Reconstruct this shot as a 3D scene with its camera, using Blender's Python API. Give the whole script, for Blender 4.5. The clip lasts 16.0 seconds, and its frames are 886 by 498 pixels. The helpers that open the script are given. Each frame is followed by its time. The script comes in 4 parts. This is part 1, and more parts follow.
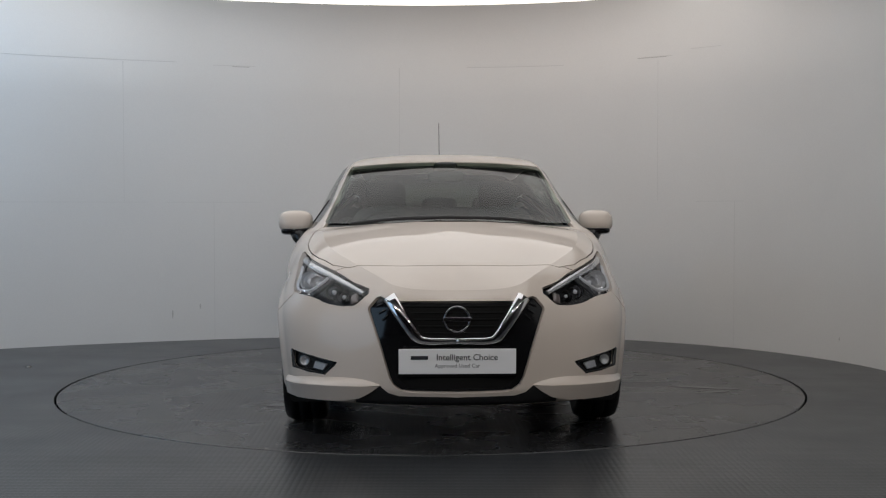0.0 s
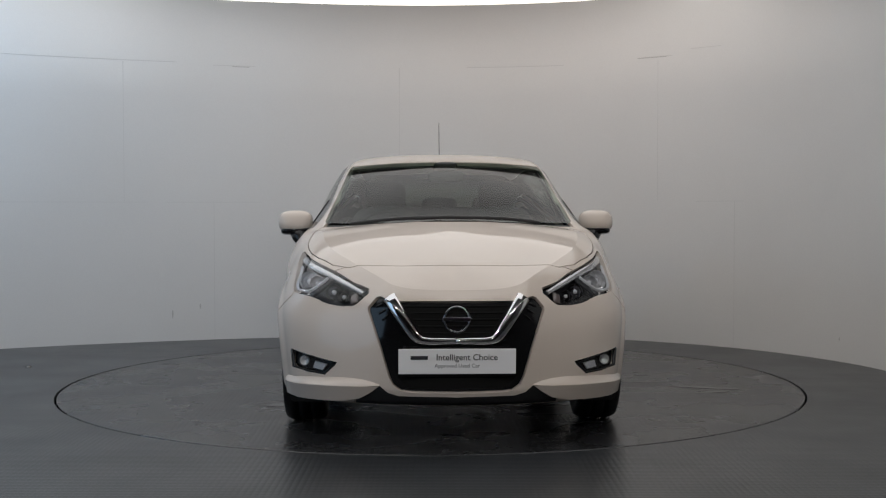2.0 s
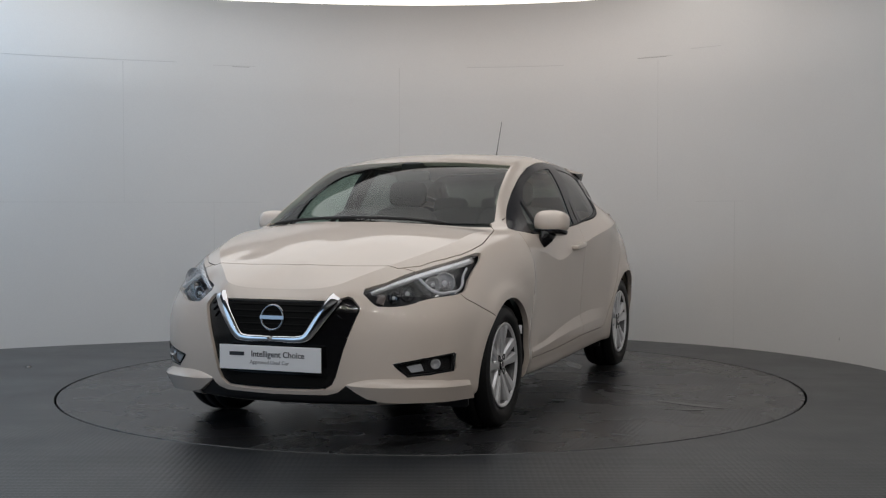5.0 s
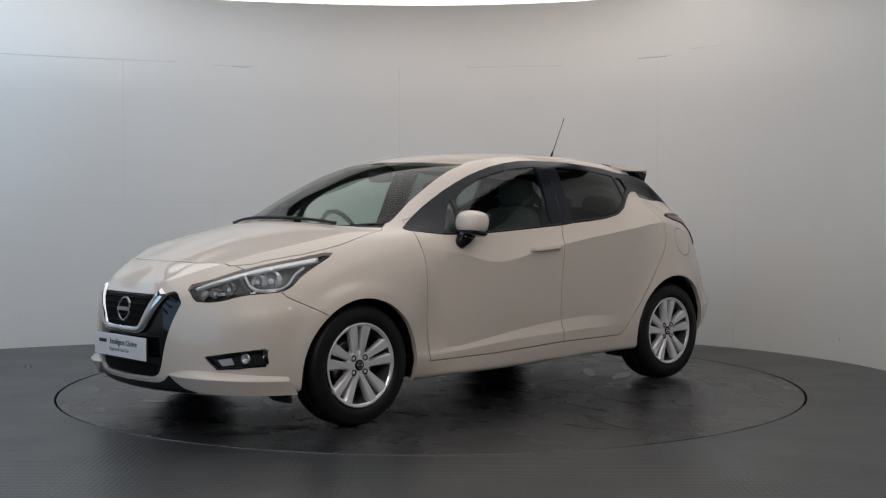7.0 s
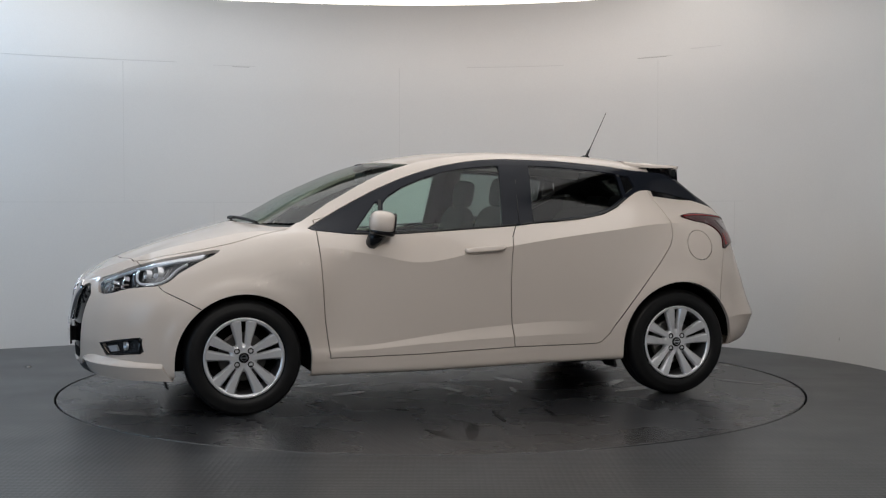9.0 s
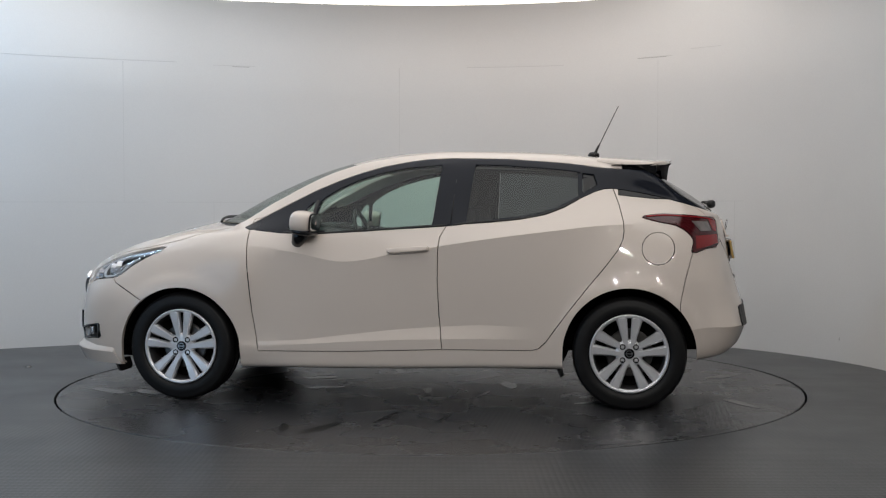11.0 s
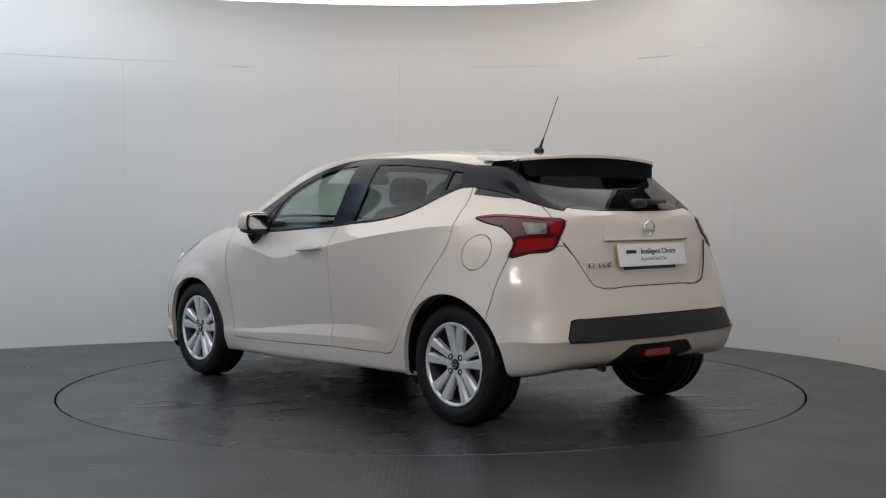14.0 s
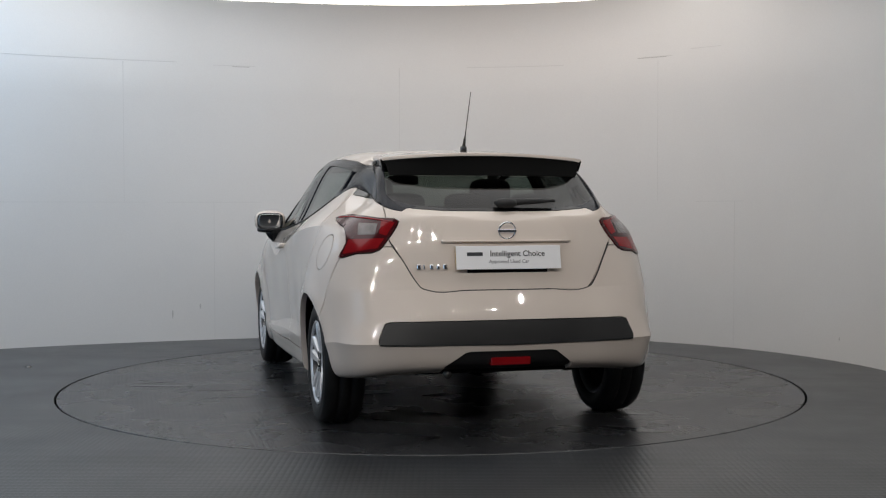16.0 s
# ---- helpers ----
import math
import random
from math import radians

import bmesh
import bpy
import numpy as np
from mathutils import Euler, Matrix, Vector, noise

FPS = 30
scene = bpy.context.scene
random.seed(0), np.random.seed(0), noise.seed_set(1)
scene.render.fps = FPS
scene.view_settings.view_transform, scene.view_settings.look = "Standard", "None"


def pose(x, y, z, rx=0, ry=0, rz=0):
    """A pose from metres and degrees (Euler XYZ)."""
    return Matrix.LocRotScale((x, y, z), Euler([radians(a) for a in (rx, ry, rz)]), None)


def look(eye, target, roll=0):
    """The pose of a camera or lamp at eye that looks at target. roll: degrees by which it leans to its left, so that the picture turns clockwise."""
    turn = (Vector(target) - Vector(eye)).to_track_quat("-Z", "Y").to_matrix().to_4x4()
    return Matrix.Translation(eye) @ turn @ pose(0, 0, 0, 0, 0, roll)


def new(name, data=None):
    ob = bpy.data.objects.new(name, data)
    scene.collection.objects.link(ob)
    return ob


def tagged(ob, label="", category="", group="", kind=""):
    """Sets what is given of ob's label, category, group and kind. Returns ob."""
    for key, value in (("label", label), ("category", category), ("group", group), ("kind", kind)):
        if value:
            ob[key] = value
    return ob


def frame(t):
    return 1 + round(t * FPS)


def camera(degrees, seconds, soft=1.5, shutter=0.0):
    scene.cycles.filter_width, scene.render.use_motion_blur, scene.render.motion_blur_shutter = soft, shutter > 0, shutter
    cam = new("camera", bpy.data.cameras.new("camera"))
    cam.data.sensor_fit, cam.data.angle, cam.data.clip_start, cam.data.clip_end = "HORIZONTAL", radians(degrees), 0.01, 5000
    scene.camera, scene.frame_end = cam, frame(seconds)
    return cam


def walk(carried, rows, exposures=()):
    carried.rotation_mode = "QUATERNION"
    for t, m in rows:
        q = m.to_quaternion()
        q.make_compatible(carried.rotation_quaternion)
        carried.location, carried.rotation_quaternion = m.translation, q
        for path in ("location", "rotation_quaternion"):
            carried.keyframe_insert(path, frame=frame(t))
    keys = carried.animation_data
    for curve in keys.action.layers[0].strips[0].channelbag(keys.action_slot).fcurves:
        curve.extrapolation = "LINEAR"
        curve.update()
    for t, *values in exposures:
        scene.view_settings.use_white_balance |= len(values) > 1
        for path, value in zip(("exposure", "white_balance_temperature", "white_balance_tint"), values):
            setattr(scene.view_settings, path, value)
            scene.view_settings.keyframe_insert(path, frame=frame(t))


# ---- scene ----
EXPOSURE = 0.0
# ---------------------------------------------------------------- camera
cam = camera(40.4, 16.0, soft=1.2)
EYE = (0.0, 0.0, 1.076)
CAM = pose(*EYE, 90 - 1.873, 0, 0) @ pose(0, 0, 0, 0, 0, -0.07)
walk(cam, [(0.0, CAM), (16.0, CAM)], [(0.0, EXPOSURE), (5.0, EXPOSURE), (8.0, EXPOSURE + 0.2), (11.0, EXPOSURE + 0.3), (16.0, EXPOSURE + 0.3)])

# ---------------------------------------------------------------- light
world = bpy.data.worlds.new("studio_surround")
world.use_nodes = True
world.node_tree.nodes["Background"].inputs["Color"].default_value = (0.6, 0.7, 0.85, 1)
world.node_tree.nodes["Background"].inputs["Strength"].default_value = 0.05
scene.world = world


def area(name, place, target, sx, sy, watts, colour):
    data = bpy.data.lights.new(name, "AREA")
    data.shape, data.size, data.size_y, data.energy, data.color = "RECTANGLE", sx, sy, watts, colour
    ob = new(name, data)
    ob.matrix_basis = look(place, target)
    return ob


TABLE = Vector((-0.0715, 7.476, 0.0))       # turntable's axis
# Unseen lamps added to tint the wall: cool at left, warm near the middle.
area("cool_wall_fill", (-4.2, 7.6, 2.99), (-4.0, 9.2, 1.5), 2.0, 0.15, 27, (0.46, 0.71, 1.0))
area("warm_wall_fill", (0.5, 8.7, 2.99), (0.8, 9.9, 1.7), 2.2, 0.3, 4.5, (1.0, 0.66, 0.42))
# Unseen cool fill added at left, where daylight is guessed; no opening is built.
area("cool_left_fill", (-5.1, 3.6, 1.6), (-0.6, 8.8, 1.2), 4.4, 2.8, 38, (0.50, 0.73, 1.0))
# Unseen lamps suggested by small paint highlights; count and strength set as front fill.
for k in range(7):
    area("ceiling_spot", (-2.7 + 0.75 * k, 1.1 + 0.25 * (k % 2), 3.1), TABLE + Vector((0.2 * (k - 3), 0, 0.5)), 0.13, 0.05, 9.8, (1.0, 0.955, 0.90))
for x, y, z, w, h in ((2.3, 2.2, 2.75, 0.20, 0.04), (2.5, 2.9, 2.75, 0.05, 0.05)):
    area("track_spot", (x, y, z), TABLE + Vector((0, 0, 0.6)), w, h, 5, (1.0, 0.97, 0.93))


# ---------------------------------------------------------------- materials
def material(name, colour, rough=0.5, metal=0.0, coat=0.0, grain=0.0, grain_scale=40.0, bump=0.0, bump_scale=120.0, stain=0.0, stain_scale=1.5, spec=0.5):
    m = bpy.data.materials.new(name)
    m.use_nodes = True
    n, l = m.node_tree.nodes, m.node_tree.links
    b = n["Principled BSDF"]
    b.inputs["Roughness"].default_value = rough
    b.inputs["Metallic"].default_value = metal
    b.inputs["Coat Weight"].default_value = coat
    b.inputs["Coat Roughness"].default_value = 0.03
    b.inputs["Specular IOR Level"].default_value = spec
    b.inputs["Base Color"].default_value = (*colour, 1)
    if not (grain or bump or stain):
        return m
    co = n.new("ShaderNodeTexCoord")
    last = None
    for amount, scale, detail in ((grain, grain_scale, 4), (stain, stain_scale, 6)):
        if amount:
            t = n.new("ShaderNodeTexNoise")
            t.inputs["Scale"].default_value, t.inputs["Detail"].default_value = scale, detail
            l.new(co.outputs["Object"], t.inputs["Vector"])
            r = n.new("ShaderNodeMapRange")
            r.inputs["From Min"].default_value, r.inputs["From Max"].default_value = 0.3, 0.7
            r.inputs["To Min"].default_value, r.inputs["To Max"].default_value = 1 - amount, 1 + amount
            l.new(t.outputs["Fac"], r.inputs["Value"])
            x = n.new("ShaderNodeMix")
            x.data_type, x.blend_type = "RGBA", "MULTIPLY"
            x.inputs[0].default_value = 1
            if last:
                l.new(last, x.inputs[6])
            else:
                x.inputs[6].default_value = (*colour, 1)
            l.new(r.outputs["Result"], x.inputs[7])
            last = x.outputs[2]
    if last:
        l.new(last, b.inputs["Base Color"])
    if bump:
        t = n.new("ShaderNodeTexNoise")
        t.inputs["Scale"].default_value, t.inputs["Detail"].default_value = bump_scale, 5
        l.new(co.outputs["Object"], t.inputs["Vector"])
        u = n.new("ShaderNodeBump")
        u.inputs["Strength"].default_value, u.inputs["Distance"].default_value = bump, 0.002
        l.new(t.outputs["Fac"], u.inputs["Height"])
        l.new(u.outputs["Normal"], b.inputs["Normal"])
    return m


def glass(name, tint, rough=0.0, strength=1.0):
    m = bpy.data.materials.new(name)
    m.use_nodes = True
    n, l = m.node_tree.nodes, m.node_tree.links
    n.remove(n["Principled BSDF"])
    out = n["Material Output"]
    t, g, x, f = n.new("ShaderNodeBsdfTransparent"), n.new("ShaderNodeBsdfGlossy"), n.new("ShaderNodeMixShader"), n.new("ShaderNodeLayerWeight")
    t.inputs["Color"].default_value = (*tint, 1)
    g.inputs["Roughness"].default_value = rough
    g.inputs["Color"].default_value = (strength, strength, strength, 1)
    f.inputs["Blend"].default_value = 0.5
    p, q = n.new("ShaderNodeMath"), n.new("ShaderNodeMath")
    p.operation, p.inputs[1].default_value = "POWER", 4.5
    q.operation, q.inputs[1].default_value, q.inputs[2].default_value = "MULTIPLY_ADD", 0.9, 0.05
    l.new(f.outputs["Facing"], p.inputs[0]), l.new(p.outputs[0], q.inputs[0])
    l.new(q.outputs[0], x.inputs[0]), l.new(t.outputs[0], x.inputs[1]), l.new(g.outputs[0], x.inputs[2]), l.new(x.outputs[0], out.inputs["Surface"])
    return m


def glow(name, colour, strength):
    m = bpy.data.materials.new(name)
    m.use_nodes = True
    b = m.node_tree.nodes["Principled BSDF"]
    b.inputs["Base Color"].default_value = (*colour, 1)
    b.inputs["Emission Color"].default_value = (*colour, 1)
    b.inputs["Emission Strength"].default_value = strength
    return m


def floor_material(name, tint, sheen):
    """Grey studded rubber sheet: tiny raised studs in rows, scuffs and a worn sheen."""
    m = material(name, tint, rough=sheen, grain=0.22, grain_scale=85, stain=0.20, stain_scale=1.6)
    n, l = m.node_tree.nodes, m.node_tree.links
    b = n["Principled BSDF"]
    co = next(k for k in n if k.type == "TEX_COORD")
    v = n.new("ShaderNodeTexVoronoi")
    v.inputs["Scale"].default_value, v.inputs["Randomness"].default_value = 38, 0.0
    l.new(co.outputs["Object"], v.inputs["Vector"])
    r = n.new("ShaderNodeMapRange")
    r.inputs["From Min"].default_value, r.inputs["From Max"].default_value = 0.25, 0.5
    r.inputs["To Min"].default_value, r.inputs["To Max"].default_value = 1, 0
    l.new(v.outputs["Distance"], r.inputs["Value"])
    u = n.new("ShaderNodeBump")
    u.inputs["Strength"].default_value, u.inputs["Distance"].default_value = 0.45, 0.0015
    l.new(r.outputs["Result"], u.inputs["Height"])
    l.new(u.outputs["Normal"], b.inputs["Normal"])
    s = n.new("ShaderNodeTexNoise")
    s.inputs["Scale"].default_value, s.inputs["Detail"].default_value = 2.2, 8
    l.new(co.outputs["Object"], s.inputs["Vector"])
    q = n.new("ShaderNodeMapRange")
    q.inputs["From Min"].default_value, q.inputs["From Max"].default_value = 0.3, 0.7
    q.inputs["To Min"].default_value, q.inputs["To Max"].default_value = sheen - 0.03, sheen + 0.04
    l.new(s.outputs["Fac"], q.inputs["Value"])
    l.new(q.outputs["Result"], b.inputs["Roughness"])
    return m


WALL = material("off_white_wall_paint", (0.66, 0.655, 0.645), rough=0.75, grain=0.015, grain_scale=90, stain=0.03, stain_scale=0.8, bump=0.12, bump_scale=90)
CEIL = material("dark_grey_ceiling_paint", (0.06, 0.06, 0.062), rough=0.9, stain=0.05)
DARKWALL = material("unseen_wall_charcoal", (0.07, 0.07, 0.073), rough=0.85, stain=0.1, stain_scale=1)
FLOOR = floor_material("grey_rubber_floor", (0.033, 0.036, 0.040), 0.32)
DISC = floor_material("worn_grey_turntable_rubber", (0.027, 0.0275, 0.030), 0.27)
GROOVE = material("dark_gap", (0.01, 0.01, 0.01), rough=0.9)
LIGHTBOX = glow("lightbox_fabric", (1.0, 0.985, 0.975), 0.84)
COVE = glow("cove_glow", (1.0, 0.93, 0.84), 1.3)
RIM = material("lightbox_white_rim", (0.75, 0.72, 0.68), rough=0.5)

PAINT = material("ivory_car_paint", (0.70, 0.618, 0.552), rough=0.5, metal=0.06, coat=1.0, spec=0.2, grain=0.012, grain_scale=700, stain=0.01, stain_scale=3)
PAINT.node_tree.nodes["Principled BSDF"].inputs["Coat IOR"].default_value = 1.5
PAINT.node_tree.nodes["Principled BSDF"].inputs["Coat Roughness"].default_value = 0.025
BLACK = material("gloss_black_trim", (0.006, 0.006, 0.007), rough=0.12, coat=0.0, stain=0.1, stain_scale=8)
PILLAR = material("blue_black_pillar_film", (0.012, 0.014, 0.020), rough=0.16, coat=0.0, spec=0.22, stain=0.06, stain_scale=6)
PLASTIC = material("textured_black_plastic", (0.012, 0.012, 0.013), rough=0.5, bump=0.25, bump_scale=400, stain=0.1, stain_scale=5)
SEAL = material("black_rubber_seal", (0.012, 0.012, 0.012), rough=0.6)
TYRE = material("black_tyre_rubber", (0.007, 0.007, 0.0075), rough=0.48, spec=0.28, grain=0.15, grain_scale=30, bump=0.15, bump_scale=150)
ALLOY = material("silver_alloy", (0.80, 0.80, 0.82), rough=0.28, metal=0.5, coat=0.4, grain=0.03, grain_scale=300)
# Darker copy of the alloy: the shade inside the wheel is in its colour.
ALLOY_IN = material("shaded_grey_alloy", (0.11, 0.11, 0.115), rough=0.4, metal=0.6, stain=0.1)
CHROME = material("chrome", (0.82, 0.82, 0.84), rough=0.06, metal=1.0)
DARKCHROME = material("dark_chrome", (0.38, 0.38, 0.40), rough=0.1, metal=1.0)
STEEL = material("brake_steel", (0.17, 0.165, 0.16), rough=0.35, metal=1.0, grain=0.1, grain_scale=90)
UNDER = material("dark_underbody", (0.008, 0.008, 0.008), rough=0.8, spec=0.1, stain=0.2)
CABIN = material("charcoal_cabin_plastic", (0.03, 0.03, 0.032), rough=0.6, bump=0.04, bump_scale=150, stain=0.05)
CLOTH = material("dark_grey_seat_cloth", (0.06, 0.06, 0.063), rough=0.9, grain=0.08, grain_scale=60, stain=0.08, stain_scale=4)
LINING = material("pale_grey_headlining", (0.45, 0.44, 0.41), rough=0.9, grain=0.02, grain_scale=40)
CLEAR = glass("clear_lamp_lens", (0.95, 0.95, 0.96), 0.0, 0.7)
SCREEN = glass("green_tinted_windscreen", (0.60, 0.69, 0.63), 0.0, 0.65)
SIDE_GLASS = glass("green_tinted_side_glass", (0.66, 0.80, 0.74), 0.0, 0.8)
PRIVACY = glass("smoked_privacy_glass", (0.27, 0.30, 0.30), 0.0, 0.8)
REARGLASS = glass("smoked_rear_glass", (0.13, 0.14, 0.13), 0.0, 0.8)
MIRROR = material("mirror_silver", (0.85, 0.87, 0.88), rough=0.01, metal=1.0)
RED = material("deep_red_lens", (0.24, 0.005, 0.008), rough=0.15, coat=0.2, stain=0.1, stain_scale=20)
DARKRED = material("smoked_red_lens", (0.055, 0.005, 0.007), rough=0.12, coat=0.2)
REFLECTOR = material("lamp_reflector", (0.72, 0.73, 0.75), rough=0.2, metal=0.7, grain=0.1, grain_scale=60)
HOUSING = material("lamp_housing_grey", (0.028, 0.030, 0.034), rough=0.3, metal=0.2)
DRL = material("frosted_light_bar", (0.58, 0.60, 0.64), rough=0.3, coat=0.5)
PLATE = material("white_plate_acrylic", (0.88, 0.88, 0.90), rough=0.25, coat=0.5, stain=0.02)
YELLOW = material("amber_plate_edge", (0.55, 0.36, 0.12), rough=0.35)
INK = material("dark_navy_ink", (0.02, 0.022, 0.03), rough=0.5)
GREYINK = material("grey_ink", (0.22, 0.22, 0.24), rough=0.5)
SCUFF = material("pale_scuff", (0.07, 0.068, 0.066), rough=0.6, stain=0.3, stain_scale=12)
LENS_GREY = material("grey_lamp_inner", (0.14, 0.12, 0.115), rough=0.2, coat=1.0, stain=0.3, stain_scale=25)
PATCH = material("worn_shiny_patch", (0.021, 0.021, 0.022), rough=0.19, stain=0.3, stain_scale=9)
SEAM = material("faint_wall_joint", (0.605, 0.60, 0.59), rough=0.8)
MARK = material("dark_wall_scuff", (0.48, 0.47, 0.46), rough=0.8)


# ---------------------------------------------------------------- mesh helpers
def part(name, bm, mat, parent=None, label="", smooth=False):
    me = bpy.data.meshes.new(name)
    if smooth:
        for f in bm.faces:
            f.smooth = True
    bm.to_mesh(me)
    bm.free()
    me.materials.append(mat)
    ob = new(name, me)
    ob.parent = parent
    if label:
        ob["label"] = label
    return ob


def box(bm, x0, x1, y0, y1, z0, z1, bevel=0.0):
    m = Matrix.Translation(((x0 + x1) / 2, (y0 + y1) / 2, (z0 + z1) / 2)) @ Matrix.Diagonal((x1 - x0, y1 - y0, z1 - z0, 1))
    made = bmesh.ops.create_cube(bm, size=1, matrix=m)["verts"]
    if bevel:
        edges = list({e for v in made for e in v.link_edges})
        bmesh.ops.bevel(bm, geom=edges, offset=bevel, segments=3, affect="EDGES", profile=0.6)
    return bm


def ring_solid(bm, profile, count=64, axis="y", start=0.0, sweep=2 * math.pi):
    """Revolve (radius, offset) pairs about an axis."""
    closed = abs(sweep - 2 * math.pi) < 1e-6
    rows = []
    for k in range(count if closed else count + 1):
        a = start + sweep * k / count
        row = []
        for r, o in profile:
            if axis == "y":
                row.append(bm.verts.new((r * math.cos(a), o, r * math.sin(a))))
            elif axis == "x":
                row.append(bm.verts.new((o, r * math.cos(a), r * math.sin(a))))
            else:
                row.append(bm.verts.new((r * math.cos(a), r * math.sin(a), o)))
        rows.append(row)
    pairs = zip(rows, rows[1:] + rows[:1]) if closed else zip(rows, rows[1:])
    for p, q in pairs:
        for i in range(len(profile) - 1):
            bm.faces.new((p[i], p[i + 1], q[i + 1], q[i]))
    return bm


def tube(bm, points, radius, sides=8):
    """A round bar along points; radius may be a list."""
    points = [Vector(p) for p in points]
    rows = []
    for i, p in enumerate(points):
        d = (points[min(i + 1, len(points) - 1)] - points[max(i - 1, 0)]).normalized()
        a = d.orthogonal().normalized() if i == 0 else (a - d * a.dot(d)).normalized()
        b = d.cross(a)
        r = radius[i] if isinstance(radius, (list, tuple)) else radius
        rows.append([bm.verts.new(p + (a * math.cos(t) + b * math.sin(t)) * r) for t in [2 * math.pi * k / sides for k in range(sides)]])
    for p, q in zip(rows, rows[1:]):
        for k in range(sides):
            bm.faces.new((p[k], p[(k + 1) % sides], q[(k + 1) % sides], q[k]))
    bm.faces.new(rows[0][::-1]), bm.faces.new(rows[-1])
    return bm


def prism(bm, outline, depth, place=lambda u, v, w: (u, v, w)):
    """Extrude a 2D outline; place() maps (u, v, depth) to space."""
    a = [bm.verts.new(place(u, v, 0)) for u, v in outline]
    b = [bm.verts.new(place(u, v, depth)) for u, v in outline]
    bm.faces.new(a[::-1]), bm.faces.new(b)
    for i in range(len(a)):
        j = (i + 1) % len(a)
        bm.faces.new((a[i], a[j], b[j], b[i]))
    bmesh.ops.recalc_face_normals(bm, faces=bm.faces)
    return bm


def curve_points(points, steps, closed=False):
    """Points on a smooth curve through the given ones."""
    p = [Vector(q) for q in points]
    out, n = [], len(p)
    for i in range(n if closed else n - 1):
        if closed:
            a, b, c, d = p[i - 1], p[i], p[(i + 1) % n], p[(i + 2) % n]
        else:
            b, c = p[i], p[i + 1]
            a = p[i - 1] if i else b * 2 - c
            d = p[i + 2] if i + 2 < n else c * 2 - b
        out += [spline(a, b, c, d, k / steps) for k in range(steps)]
    return out if closed else out + [p[-1]]


def spline(a, b, c, d, t):
    """Chord-length Catmull-Rom between b and c."""
    h0, h1, h2 = max((b - a).length, 1e-6), max((c - b).length, 1e-6), max((d - c).length, 1e-6)
    h0, h2 = min(max(h0, h1 * 0.15), h1 * 6), min(max(h2, h1 * 0.15), h1 * 6)
    m1 = ((b - a) / h0 * h1 + (c - b) / h1 * h0) / (h0 + h1) * h1
    m2 = ((c - b) / h1 * h2 + (d - c) / h2 * h1) / (h1 + h2) * h1
    t2, t3 = t * t, t * t * t
    return b * (2 * t3 - 3 * t2 + 1) + m1 * (t3 - 2 * t2 + t) + c * (3 * t2 - 2 * t3) + m2 * (t3 - t2)


def lettering(name, text, size, mat, parent, m, label=""):
    cu = bpy.data.curves.new(name, "FONT")
    cu.body, cu.size, cu.extrude, cu.align_x, cu.align_y = text, size, 0.0006, "CENTER", "CENTER"
    cu.resolution_u = 3
    cu.offset = size * 0.012
    tmp = bpy.data.objects.new("tmp", cu)
    me = bpy.data.meshes.new_from_object(tmp)
    bpy.data.objects.remove(tmp)
    me.materials.clear()
    me.materials.append(mat)
    ob = new(name, me)
    ob.parent = parent
    ob.matrix_basis = m
    if label:
        ob["label"] = label
    return ob


# ---------------------------------------------------------------- the studio
OUTLINE = [(-3.44, 9.31), (-2.46, 9.775), (-1.4, 10.11), (0.1, 10.27), (1.52, 9.90), (2.26, 9.32), (2.83, 8.39), (3.06, 7.3),
           (3.25, 5.0), (3.4, 2.0), (3.4, -1.2), (2.4, -2.6), (0.0, -3.0), (-2.6, -2.8), (-4.8, -1.6), (-5.6, 1.0), (-5.7, 4.0), (-5.4, 6.5), (-4.6, 8.45)]
WALL_TOP, LAMP_Z, CEILING_Z = 2.807, 3.22, 3.30


